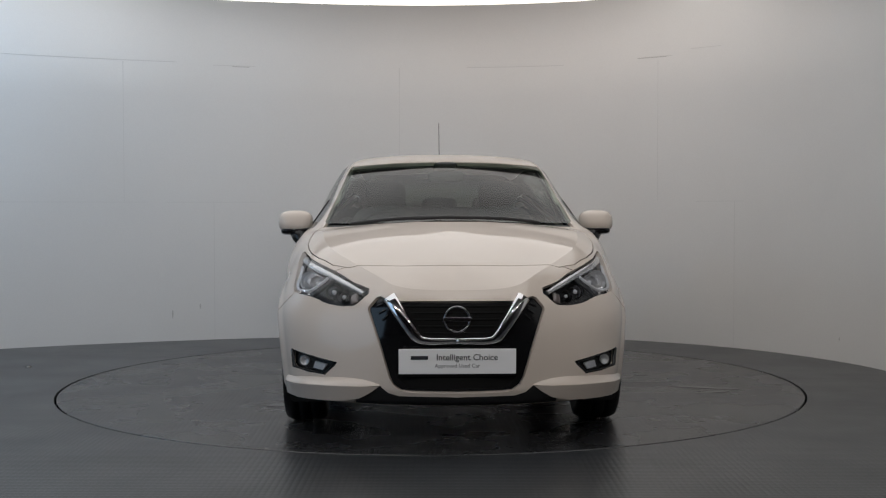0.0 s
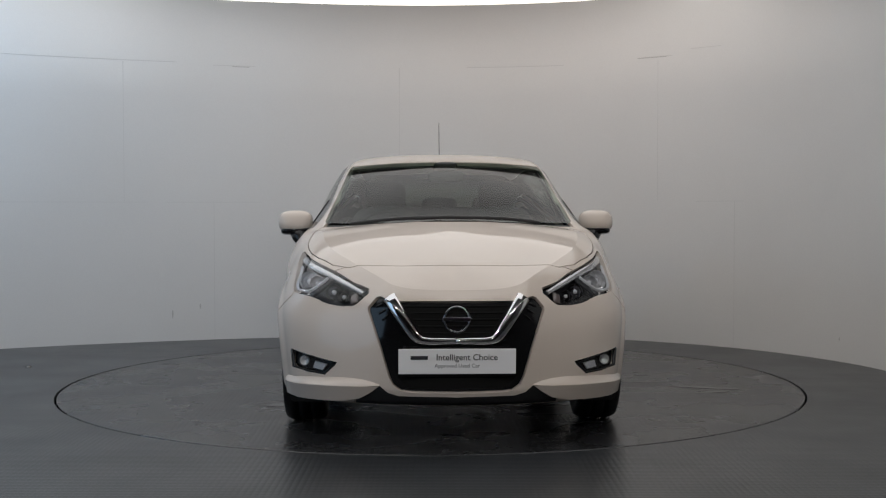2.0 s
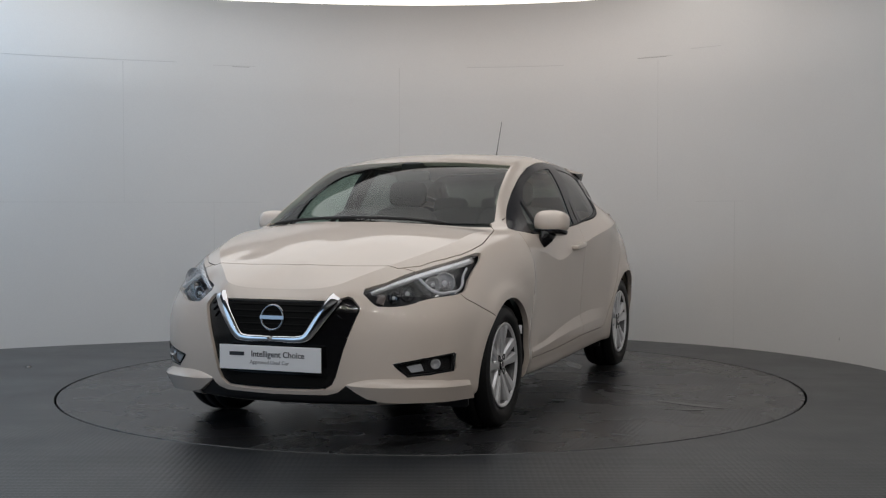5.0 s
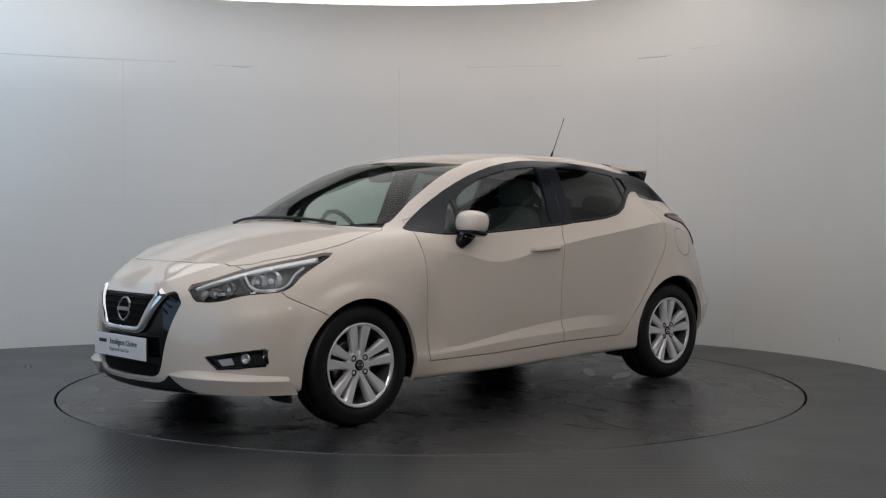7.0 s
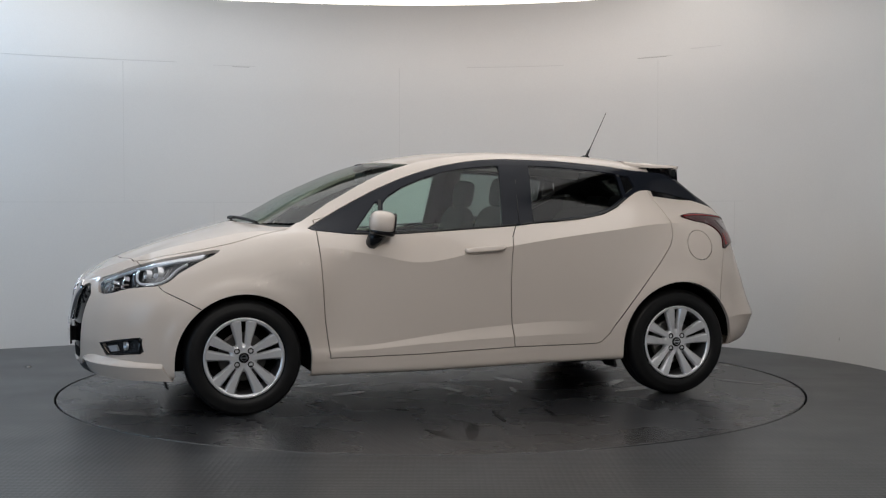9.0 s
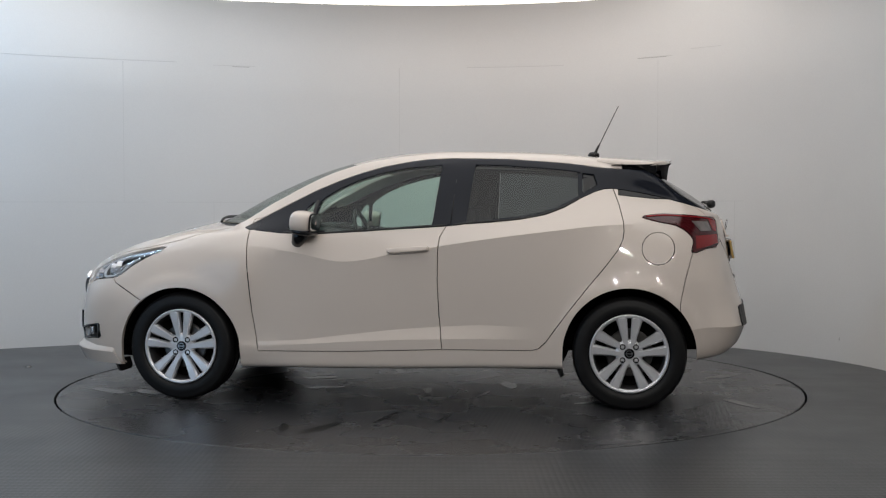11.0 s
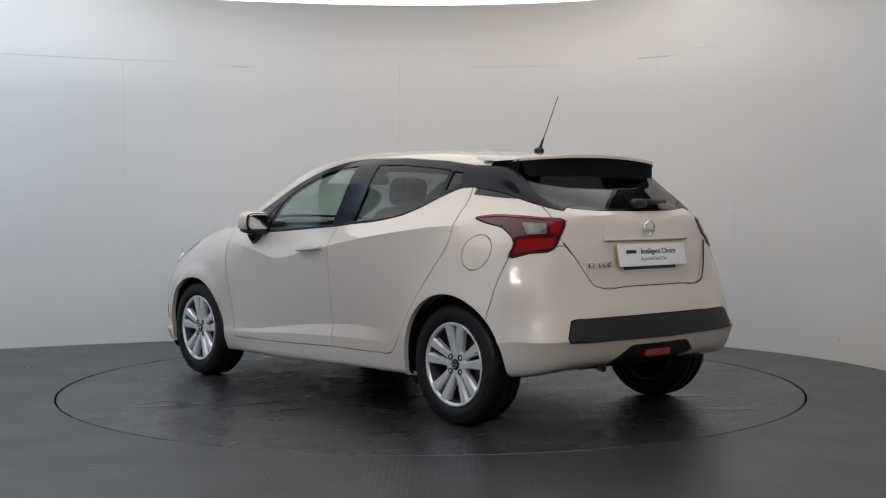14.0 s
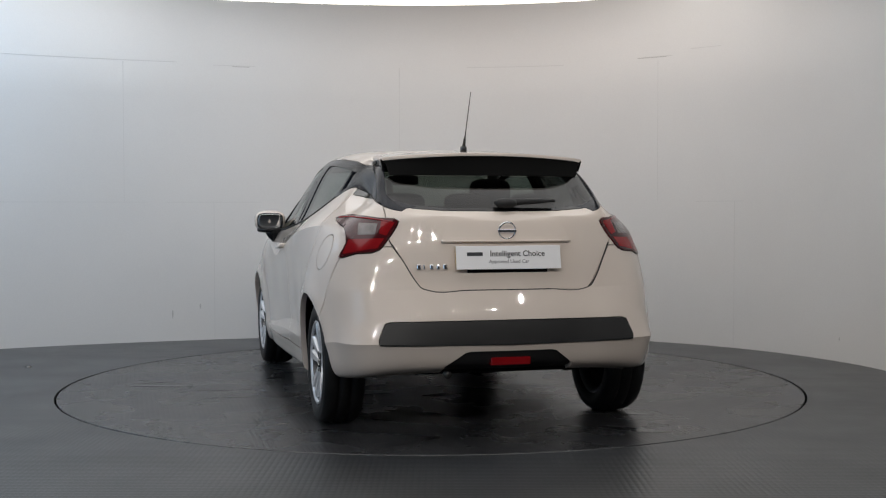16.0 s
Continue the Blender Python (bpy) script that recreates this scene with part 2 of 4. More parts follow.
def build_room():
    ring = curve_points([(x, y, 0) for x, y in OUTLINE], 8, closed=True)
    centre = Vector((-0.6, 4.0, 0))
    bm = bmesh.new()
    n = len(ring)
    inner = [[bm.verts.new((p.x, p.y, z)) for p in ring] for z in (-0.02, 1.0, 2.0, WALL_TOP)]
    outer = [[bm.verts.new((p + (p - centre).normalized() * 0.12).to_tuple()[:2] + (z,)) for p in ring] for z in (-0.02, WALL_TOP)]
    dark = bmesh.new()
    for k in range(n):
        j = (k + 1) % n
        if ring[k].y < 4.2 and ring[j].y < 4.3:
            q = [(ring[k], -.02), (ring[k], CEILING_Z), (ring[j], CEILING_Z), (ring[j], -.02)]
            a = [dark.verts.new((p.x, p.y, z)) for p, z in q]
            b = [dark.verts.new((*(p + (p - centre).normalized() * 0.12).to_tuple()[:2], z)) for p, z in q]
            dark.faces.new(a), dark.faces.new(b[::-1]), dark.faces.new((a[1], b[1], b[2], a[2]))
            continue
        for a, b in zip(inner, inner[1:]):
            bm.faces.new((a[k], b[k], b[j], a[j]))
        bm.faces.new((outer[0][k], outer[0][j], outer[1][j], outer[1][k]))
        bm.faces.new((inner[3][k], outer[1][k], outer[1][j], inner[3][j]))
    bmesh.ops.delete(bm, geom=[v for v in bm.verts if not v.link_faces], context="VERTS")
    wall = part("wall_curved", bm, WALL, smooth=True)
    tagged(wall, "smooth curved off-white studio backdrop wall", "wall", kind="structure")

    # Unseen closing wall, added dark so that glass and paint reflect little.
    bmesh.ops.remove_doubles(dark, verts=dark.verts, dist=1e-4)
    tagged(part("unseen_back_wall", dark, DARKWALL, smooth=True), "unseen charcoal wall added behind the filming position to darken reflections", "wall", kind="structure")

    bm = bmesh.new()
    bmesh.ops.create_grid(bm, x_segments=1, y_segments=1, size=7.5, matrix=Matrix.Translation((-0.6, 4.0, CEILING_Z + 0.06)))
    box(bm, -8, 7, -4, 11, CEILING_Z + 0.004, CEILING_Z + 0.12)
    tagged(part("ceiling", bm, CEIL), "plain dark grey studio ceiling above the lightbox", "ceiling", kind="structure")

    # floor with a round hole in which the turntable sits
    bm = bmesh.new()
    r1, count = 2.2425, 128
    a = [bm.verts.new((TABLE.x + r1 * math.cos(2 * math.pi * k / count), TABLE.y + r1 * math.sin(2 * math.pi * k / count), 0)) for k in range(count)]
    lo = [bm.verts.new((v.co.x, v.co.y, -0.06)) for v in a]
    far = [bm.verts.new((TABLE.x + 14 * math.cos(2 * math.pi * k / count), TABLE.y + 14 * math.sin(2 * math.pi * k / count), 0)) for k in range(count)]
    for k in range(count):
        j = (k + 1) % count
        bm.faces.new((a[k], far[k], far[j], a[j]))
        bm.faces.new((lo[k], a[k], a[j], lo[j]))
    tagged(part("floor", bm, FLOOR), "dark grey studded rubber studio floor with a dull sheen", "floor", kind="structure")
    bm = bmesh.new()
    bmesh.ops.create_circle(bm, cap_ends=True, segments=96, radius=2.3, matrix=Matrix.Translation((TABLE.x, TABLE.y, -0.059)))
    tagged(part("turntable_pit", bm, GROOVE), "dark gap under the rim of the turntable", "floor", kind="structure")

    # backlit cove behind the top of the wall
    bm = bmesh.new()
    rows = []
    for p in ring:
        if p.y > 7.0:
            q = p + (p - centre).normalized() * 0.45
            rows.append([bm.verts.new((q.x, q.y, z)) for z in (2.55, 2.80, 3.02)])
    order = sorted(rows, key=lambda r: math.atan2(r[0].co.x - centre.x, r[0].co.y - centre.y))
    for p, q in zip(order, order[1:]):
        for k in range(2):
            bm.faces.new((p[k], q[k], q[k + 1], p[k + 1]))
    tagged(part("cove_light", bm, COVE, smooth=True), "bright backlit cream cove behind the top of the wall", "light")

    # luminous ceiling
    light = tagged(new("ceiling_light"), "broad softly glowing white fabric ceiling panel above the turntable", "ceiling light")
    light.matrix_basis = pose(-0.4, 6.9, LAMP_Z)
    bm = bmesh.new()
    box(bm, -3.2, 2.6, -2.5, 2.65, 0.0, 0.02)
    part("diffuser", bm, LIGHTBOX, light, "glowing white fabric")
    for x0, x1, y0, y1 in ((-3.26, 2.66, -2.56, -2.502), (-3.26, 2.66, 2.652, 2.71), (-3.26, -3.202, -2.5, 2.65), (2.602, 2.66, -2.5, 2.65)):
        bm = bmesh.new()
        box(bm, x0, x1, y0, y1, -0.01, 0.06, 0.004)
        part("frame", bm, RIM, light, "white metal frame")


build_room()


def build_turntable():
    disc = tagged(new("turntable"), "round dark grey rubber-covered turntable flush with the floor", "turntable")
    disc.matrix_basis = pose(TABLE.x, TABLE.y, 0)
    bm = bmesh.new()
    ring_solid(bm, [(0.001, 0.0), (1.2, 0.0), (2.2245, 0.0), (2.229, -0.003), (2.229, -0.05)], 128, "z")
    part("deck", bm, DISC, disc, "worn studded rubber deck")
    return disc


turntable = build_turntable()


# ---------------------------------------------------------------- the car
# Car space: x ahead from the middle of the wheelbase, y to its left, z up from the floor.
AXLE, WHEEL_R, TRACK_FACE = 1.2535, 0.305, 0.835

# Sections of the left half from nose to tail; each from the underside up to the centre line.
SECTIONS = []


def section(*points):
    SECTIONS.append([Vector(p) for p in points])


def side(x, *yz, roof=()):
    section(*[(x, y, z) for y, z in yz], *roof)


# nose
section((1.92, 0, .185), (2.06, 0, .20), (2.095, 0, .265), (2.105, 0, .42), (2.10, 0, .55), (2.085, 0, .625), (2.055, 0, .672), (2.02, 0, .712), (1.985, 0, .738), (1.945, 0, .765), (1.90, 0, .793))
section((1.90, .25, .185), (2.03, .27, .20), (2.065, .28, .265), (2.075, .29, .42), (2.068, .31, .55), (2.050, .315, .645), (2.025, .318, .690), (2.000, .285, .724), (1.96, .19, .760), (1.90, .09, .797), (1.85, 0, .822))
section((1.85, .42, .185), (1.975, .44, .20), (2.005, .45, .27), (2.01, .455, .42), (1.998, .450, .56), (1.975, .435, .655), (1.94, .402, .722), (1.912, .362, .762), (1.855, .255, .808), (1.79, .12, .845), (1.75, 0, .861))
section((1.78, .58, .19), (1.895, .60, .205), (1.925, .61, .285), (1.93, .615, .42), (1.915, .612, .57), (1.88, .595, .668), (1.805, .525, .776), (1.775, .468, .812), (1.715, .345, .855), (1.655, .17, .893), (1.62, 0, .905))
section((1.70, .70, .195), (1.775, .725, .21), (1.80, .74, .30), (1.80, .75, .43), (1.782, .750, .58), (1.735, .730, .682), (1.625, .645, .832), (1.595, .580, .868), (1.555, .43, .907), (1.51, .215, .938), (1.485, 0, .947))
section((1.55, .775, .20), (1.58, .80, .215), (1.59, .818, .31), (1.59, .828, .45), (1.575, .828, .60), (1.53, .804, .70), (1.42, .705, .878), (1.40, .635, .912), (1.38, .475, .950), (1.36, .24, .976), (1.35, 0, .985))
section((1.26, .79, .20), (1.26, .835, .22), (1.26, .852, .32), (1.26, .858, .45), (1.26, .858, .60), (1.26, .836, .735), (1.23, .735, .912), (1.222, .655, .946), (1.23, .51, .977), (1.255, .26, .998), (1.275, 0, 1.004))
# cowl and windscreen base
section((.95, .74, .19), (.95, .80, .20), (.95, .832, .275), (.95, .838, .330), (.95, .836, .365), (.95, .838, .865), (.95, .775, .950), (.965, .715, .972), (.985, .665, .985), (1.13, .37, 1.016), (1.20, 0, 1.024))
side(.62, (.76, .19), (.822, .205), (.836, .270), (.840, .326), (.830, .350), (.846, .845), (.795, .945), roof=((.70, .672, 1.075), (.712, .612, 1.146), (.82, .34, 1.178), (.865, 0, 1.190)))
side(.30, (.76, .19), (.822, .205), (.836, .272), (.840, .346), (.824, .384), (.853, .790), (.798, .945), roof=((.36, .620, 1.238), (.385, .566, 1.300), (.455, .32, 1.325), (.50, 0, 1.335)))
side(.0, (.76, .195), (.822, .21), (.836, .276), (.840, .361), (.822, .418), (.856, .838), (.80, .968), roof=((.0, .592, 1.338), (.03, .538, 1.374), (.11, .30, 1.398), (.15, 0, 1.404)))
side(-.40, (.76, .205), (.822, .22), (.836, .284), (.842, .374), (.826, .446), (.862, .902), (.795, 1.0), roof=((-.40, .585, 1.358), (-.40, .54, 1.383), (-.40, .30, 1.409), (-.40, 0, 1.416)))
side(-.85, (.76, .21), (.824, .226), (.838, .295), (.846, .39), (.852, .470), (.866, .960), (.750, 1.080), roof=((-.87, .560, 1.332), (-.87, .518, 1.361), (-.87, .29, 1.394), (-.87, 0, 1.402)))
side(-1.13, (.76, .215), (.83, .23), (.855, .33), (.868, .47), (.872, .64), (.828, .990), (.628, 1.180), roof=((-1.13, .548, 1.298), (-1.13, .510, 1.330), (-1.12, .28, 1.367), (-1.12, 0, 1.376)))
side(-1.38, (.76, .215), (.835, .235), (.856, .36), (.868, .49), (.864, .67), (.762, .990), (.578, 1.150), roof=((-1.345, .540, 1.262), (-1.33, .508, 1.298), (-1.31, .28, 1.330), (-1.30, 0, 1.338)))
# rear corner and tail
section((-1.50, .74, .25), (-1.56, .79, .275), (-1.60, .822, .442), (-1.605, .812, .56), (-1.60, .800, .70), (-1.575, .722, .955), (-1.545, .580, 1.105), (-1.505, .550, 1.165), (-1.485, .518, 1.195), (-1.49, .28, 1.222), (-1.495, 0, 1.228))
section((-1.64, .66, .27), (-1.74, .70, .30), (-1.800, .738, .450), (-1.770, .712, .56), (-1.735, .700, .70), (-1.69, .612, .95), (-1.655, .530, 1.072), (-1.625, .510, 1.102), (-1.61, .475, 1.115), (-1.635, .25, 1.128), (-1.645, 0, 1.131))
section((-1.72, .52, .29), (-1.81, .56, .325), (-1.868, .588, .452), (-1.840, .575, .56), (-1.79, .570, .70), (-1.745, .500, .94), (-1.712, .45, 1.052), (-1.702, .42, 1.062), (-1.70, .37, 1.068), (-1.712, .20, 1.073), (-1.718, 0, 1.075))
section((-1.75, .27, .30), (-1.84, .30, .335), (-1.895, .30, .445), (-1.88, .30, .56), (-1.838, .30, .70), (-1.79, .28, .93), (-1.752, .26, 1.042), (-1.748, .22, 1.047), (-1.745, .17, 1.050), (-1.742, .09, 1.053), (-1.742, 0, 1.055))
section((-1.76, 0, .30), (-1.85, 0, .335), (-1.908, 0, .445), (-1.893, 0, .56), (-1.85, 0, .70), (-1.80, 0, .92), (-1.770, 0, 1.018), (-1.766, 0, 1.025), (-1.762, 0, 1.030), (-1.758, 0, 1.036), (-1.754, 0, 1.042))


for s in SECTIONS[1:7]:
    s[7].z += 0.011          # ridge along each side of the bonnet


def mirrored(p):
    return Vector((p.x, -p.y, p.z))


def flare(p):
    """The raised lip round each wheel arch."""
    if p.y < 0.6:
        return p
    for cx in (AXLE, -AXLE):
        d = math.hypot(p.x - cx, p.z - 0.30)
        if 0.30 < d < 0.46 and p.z > 0.15:
            k = 1 - min(max((d - 0.375) / 0.06, 0), 1)
            p = p + Vector((0, 0.014 * (k * k * (3 - 2 * k)), 0))
    return p


def ramp(x, a, b):
    return min(max((x - a) / (b - a), 0.0), 1.0)


def crease(j, p):
    """How sharp the shell's feature line j is where it passes p."""
    if j == 5:
        return 0.92 * ramp(p.x, 0.85, 0.6) * ramp(p.x, -1.42, -1.1) if p.x < 0.9 else 0.0
    if j == 3:
        return 0.9 * ramp(p.x, 0.80, 0.6) * ramp(p.x, -0.95, -0.7)
    if j == 2:
        return 0.95 if p.x < -1.4 else 0.8
    if j == 7:
        return 0.85 * ramp(p.x, 0.95, 1.15)
    if j == 8:
        return 0.6 * ramp(p.x, -0.2, 0.1) * ramp(p.x, 1.05, 0.9)
    if j == 4:
        return max(0.5 * ramp(p.x, -1.5, -1.7), 0.9 * ramp(p.x, 0.85, 0.6) * ramp(p.x, -0.95, -0.6))
    return 0.0


def shell(cols=8, rows=9):
    n, r = len(SECTIONS), len(SECTIONS[0])
    fine = []
    for i in range(n - 1):
        line = []
        a, b, c, d = (SECTIONS[i - 1] if i else [mirrored(p) for p in SECTIONS[1]]), SECTIONS[i], SECTIONS[i + 1], (SECTIONS[i + 2] if i + 2 < n else [mirrored(p) for p in SECTIONS[n - 2]])
        for k in range(cols + (i == n - 2)):
            fine.append([spline(a[j], b[j], c[j], d[j], k / cols) for j in range(r)])
    grid = []
    for s in fine:
        line = []
        for j in range(r - 1):
            a = s[j - 1] if j else s[0] * 2 - s[1]
            d = s[j + 2] if j + 2 < r else mirrored(s[r - 2])
            lo, hi = crease(j, s[j]), crease(j + 1, s[j + 1])
            a, d = a.lerp(s[j] * 2 - s[j + 1], lo), d.lerp(s[j + 1] * 2 - s[j], hi)
            for k in range(rows + (j == r - 2)):
                line.append(flare(spline(a, s[j], s[j + 1], d, k / rows)))
        line[-1].y = 0
        grid.append(line)
    for k in (0, -1):
        for p in grid[k]:
            p.y = 0
    bm = bmesh.new()
    verts = [[bm.verts.new(p) for p in line] for line in grid]
    for p, q in zip(verts, verts[1:]):
        for j in range(len(p) - 1):
            bm.faces.new((p[j], p[j + 1], q[j + 1], q[j]))
    for p, q in zip(verts, verts[1:]):
        for j in (2, 3, 4, 5, 7):
            if crease(j, p[j * rows].co) > 0.45 and (j != 2 or p[2 * rows].co.x < -1.5):
                e = bm.edges.get((p[j * rows], q[j * rows]))
                if e:
                    e.smooth = False
    bmesh.ops.remove_doubles(bm, verts=bm.verts, dist=0.0004)
    bm.normal_update()
    out = sum((1 if f.normal.dot(f.calc_center_median() - Vector((f.calc_center_median().x * 0.6, 0, 0.6))) > 0 else -1) for f in bm.faces)
    if out < 0:
        bmesh.ops.reverse_faces(bm, faces=bm.faces)
    bm.normal_update()
    return bm


H = math.sqrt(0.5)
VIEWS = {  # name: (u axis, v axis, faces that can be seen)
    "side": (Vector((1, 0, 0)), Vector((0, 0, 1)), lambda c, n: c.y > 0.3 and n.y > 0.05),
    "front": (Vector((0, 1, 0)), Vector((0, 0, 1)), lambda c, n: c.x > 0.1 and n.x > 0.03),
    "rear": (Vector((0, 1, 0)), Vector((0, 0, 1)), lambda c, n: c.x < -1.2 and n.x < -0.03),
    "top": (Vector((1, 0, 0)), Vector((0, 1, 0)), lambda c, n: c.z > 0.62 and n.z > 0.2),
    "flank": (Vector((1, 0, 0)), Vector((0, 0, 1)), lambda c, n: True),
    "front_corner": (Vector((-H, H, 0)), Vector((0, 0, 1)), lambda c, n: c.x > 1.1 and n.x + n.y > 0.05 and c.y > 0.2),
    "rear_corner": (Vector((-H, -H, 0)), Vector((0, 0, 1)), lambda c, n: c.x < -1.1 and n.y - n.x > 0.05 and c.y > 0.2),
}


def disc_outline(cx, cz, r, count=48):
    return [(cx + r * math.cos(2 * math.pi * k / count), cz + r * math.sin(2 * math.pi * k / count)) for k in range(count)]


def smooth_outline(points, steps=4):
    return [(p.x, p.y) for p in curve_points([(u, v, 0) for u, v in points], steps, closed=True)]


def inside(poly, u, v):
    hit, n = False, len(poly)
    for i in range(n):
        (a, b), (c, d) = poly[i], poly[i - 1]
        if (b > v) != (d > v) and u < (c - a) * (v - b) / (d - b) + a:
            hit = not hit
    return hit


def score(bm, view, poly):
    """Cut the shell along an outline seen from one side."""
    eu, ev, seen = VIEWS[view]
    us, vs = [p[0] for p in poly], [p[1] for p in poly]

    def span(f):
        a, b = [w.co.dot(eu) for w in f.verts], [w.co.dot(ev) for w in f.verts]
        return min(a), max(a), min(b), max(b)

    def crosses(s, lo_u, hi_u, lo_v, hi_v):
        return s[1] >= lo_u and s[0] <= hi_u and s[3] >= lo_v and s[2] <= hi_v

    near = {}
    for f in bm.faces:
        s = span(f)
        if crosses(s, min(us) - .01, max(us) + .01, min(vs) - .01, max(vs) + .01) and seen(f.calc_center_median(), f.normal):
            near[f] = s
    for i in range(len(poly)):
        p, q = Vector(poly[i - 1]), Vector(poly[i])
        if (q - p).length < 1e-6:
            continue
        edge = (min(p.x, q.x) - 1e-4, max(p.x, q.x) + 1e-4, min(p.y, q.y) - 1e-4, max(p.y, q.y) + 1e-4)
        faces = [f for f, s in near.items() if crosses(s, *edge)]
        if faces:
            geom = list({g for f in faces for g in (*f.verts, *f.edges)}) + faces
            d = q - p
            made = bmesh.ops.bisect_plane(bm, geom=geom, dist=0.00005, plane_co=eu * p.x + ev * p.y, plane_no=(eu * -d.y + ev * d.x).normalized())["geom"]
            for f in faces:
                if not f.is_valid:
                    near.pop(f)
            for g in made:
                if isinstance(g, bmesh.types.BMFace):
                    near[g] = span(g)
    bm.normal_update()


REGIONS = []   # (name, view, outline): the first that holds a face takes it


def region(name, view, outline):
    REGIONS.append((name, view, outline))


region("front_arch", "side", [(AXLE + 0.352 * math.cos(a), 0.285 + 0.352 * math.sin(a)) for a in [math.pi * k / 28 for k in range(29)]] + [(AXLE - 0.352, 0.0), (AXLE + 0.352, 0.0)])
region("rear_arch", "side", [(-AXLE + 0.352 * math.cos(a), 0.300 + 0.356 * math.sin(a)) for a in [math.pi * k / 28 for k in range(29)]] + [(-AXLE - 0.352, 0.0), (-AXLE + 0.352, 0.0)])
region("quarter_glass", "side", [(.645, .968), (.515, 1.118), (.500, 1.112), (.530, .960)])
region("front_glass", "side", [(.500, .960), (.470, 1.118), (.440, 1.150), (.36, 1.198), (.25, 1.245), (.12, 1.283), (-.01, 1.307), (-.215, 1.324), (-.180, .990), (.178, .968)])
region("rear_glass", "side", [(-.372, 1.010), (-.405, 1.325), (-.60, 1.317), (-.80, 1.302), (-.965, 1.284), (-.972, 1.150), (-.86, 1.088), (-.78, 1.062), (-.69, 1.043)])
region("rear_vent", "side", [(-1.00, 1.168), (-.995, 1.275), (-1.055, 1.268), (-1.075, 1.210)])
region("windscreen", "front", [(-.1, 1.014), (.25, 1.012), (.45, 1.008), (.652, 1.003), (.664, 1.012), (.622, 1.120), (.555, 1.318), (.545, 1.330), (.3, 1.347), (-.1, 1.353)])
region("backlight", "rear", [(-.1, 1.080), (.28, 1.083), (.44, 1.098), (.522, 1.128), (.530, 1.150), (.505, 1.285), (-.1, 1.325)])
region("headlamp", "front_corner", smooth_outline([(-1.109, .694), (-1.098, .680), (-1.058, .640), (-1.035, .638), (-.89, .653), (-.84, .667), (-.70, .682), (-.640, .690), (-.608, .708), (-.575, .750), (-.437, .862), (-.60, .838), (-.80, .798), (-.89, .776), (-1.0, .738)], 3))
region("tail_lamp", "rear_corner", smooth_outline([(.408, 1.032), (.50, 1.049), (.62, 1.046), (.74, 1.036), (.852, 1.020), (.826, .945), (.795, .885), (.68, .866), (.572, .848), (.600, .915), (.545, .985), (.47, 1.006)], 3))
region("window_surround", "side", [(.900, .977), (.875, .966), (.672, .945), (.467, .941), (.178, .957), (-.264, .985), (-.364, .996), (-.55, 1.010), (-.66, 1.021), (-.80, 1.046), (-.90, 1.085), (-.985, 1.134), (-1.06, 1.172),
                                   (-1.11, 1.188), (-1.165, 1.190), (-1.30, 1.168), (-1.44, 1.138), (-1.56, 1.105), (-1.68, 1.068), (-1.60, 1.15), (-1.46, 1.25), (-1.36, 1.292), (-1.10, 1.306), (-.90, 1.333), (-.586, 1.357), (-.268, 1.364), (-.12, 1.357), (-.011, 1.343), (.12, 1.319), (.25, 1.283), (.38, 1.238), (.515, 1.180), (.64, 1.118), (.759, 1.056)])
region("backlight_surround", "rear", [(-.1, 1.066), (.28, 1.069), (.43, 1.080), (.500, 1.098), (.56, 1.122), (.66, 1.165), (.58, 1.34), (-.1, 1.36)])
region("grille", "front", [(-.1, .664), (.272, .664), (.30, .668), (.345, .682), (.362, .676), (.396, .636), (.398, .622), (.34, .45), (.303, .325), (.285, .290), (.25, .266), (.21, .258), (-.1, .254)])
region("fog_recess", "front", [(.765, .420), (.545, .380), (.555, .366), (.602, .322), (.755, .338), (.768, .350)])
region("chin", "front", [(-.1, .232), (.26, .236), (.31, .250), (.350, .284), (.43, .265), (.46, .22), (.46, .10), (-.1, .10)])
region("bonnet", "top", [(1.865, -.1), (1.860, .10), (1.845, .25), (1.805, .42), (1.79, .492), (1.72, .575), (1.60, .652), (1.50, .692), (1.40, .714), (1.30, .726), (1.22, .724), (1.10, .712), (1.01, .695), (.985, .672), (1.06, .58), (1.13, .46), (1.20, .30), (1.225, .15), (1.235, -.1)])
region("cowl", "top", [(1.24, -.1), (1.21, .30), (1.14, .46), (1.07, .58), (.995, .672), (.955, .66), (.955, -.1)])
region("bumper_insert", "rear", [(-.1, .556), (.572, .553), (.60, .545), (.632, .470), (.628, .446), (-.1, .440)])
region("diffuser", "rear", [(-.1, .408), (.20, .408), (.225, .402), (.315, .336), (.32, .10), (-.1, .10)])
region("tailgate", "rear", [(-.1, .696), (.385, .696), (.415, .704), (.44, .728), (.505, .84), (.545, .90), (.565, .95), (.560, 1.06), (.562, 1.14), (.55, 1.20), (.55, 1.42), (-.1, 1.42)])
region("fuel_flap", "side", disc_outline(-1.404, .867, .086))
region("front_door", "side", [(.862, 1.02), (.859, .90), (.847, .733), (.828, .50), (.797, .288), (.30, .292), (-.244, .312), (-.226, .50), (-.219, .678), (-.224, .85), (-.232, .926), (-.27, 1.0), (-.3, 1.1), (.5, 1.1)])
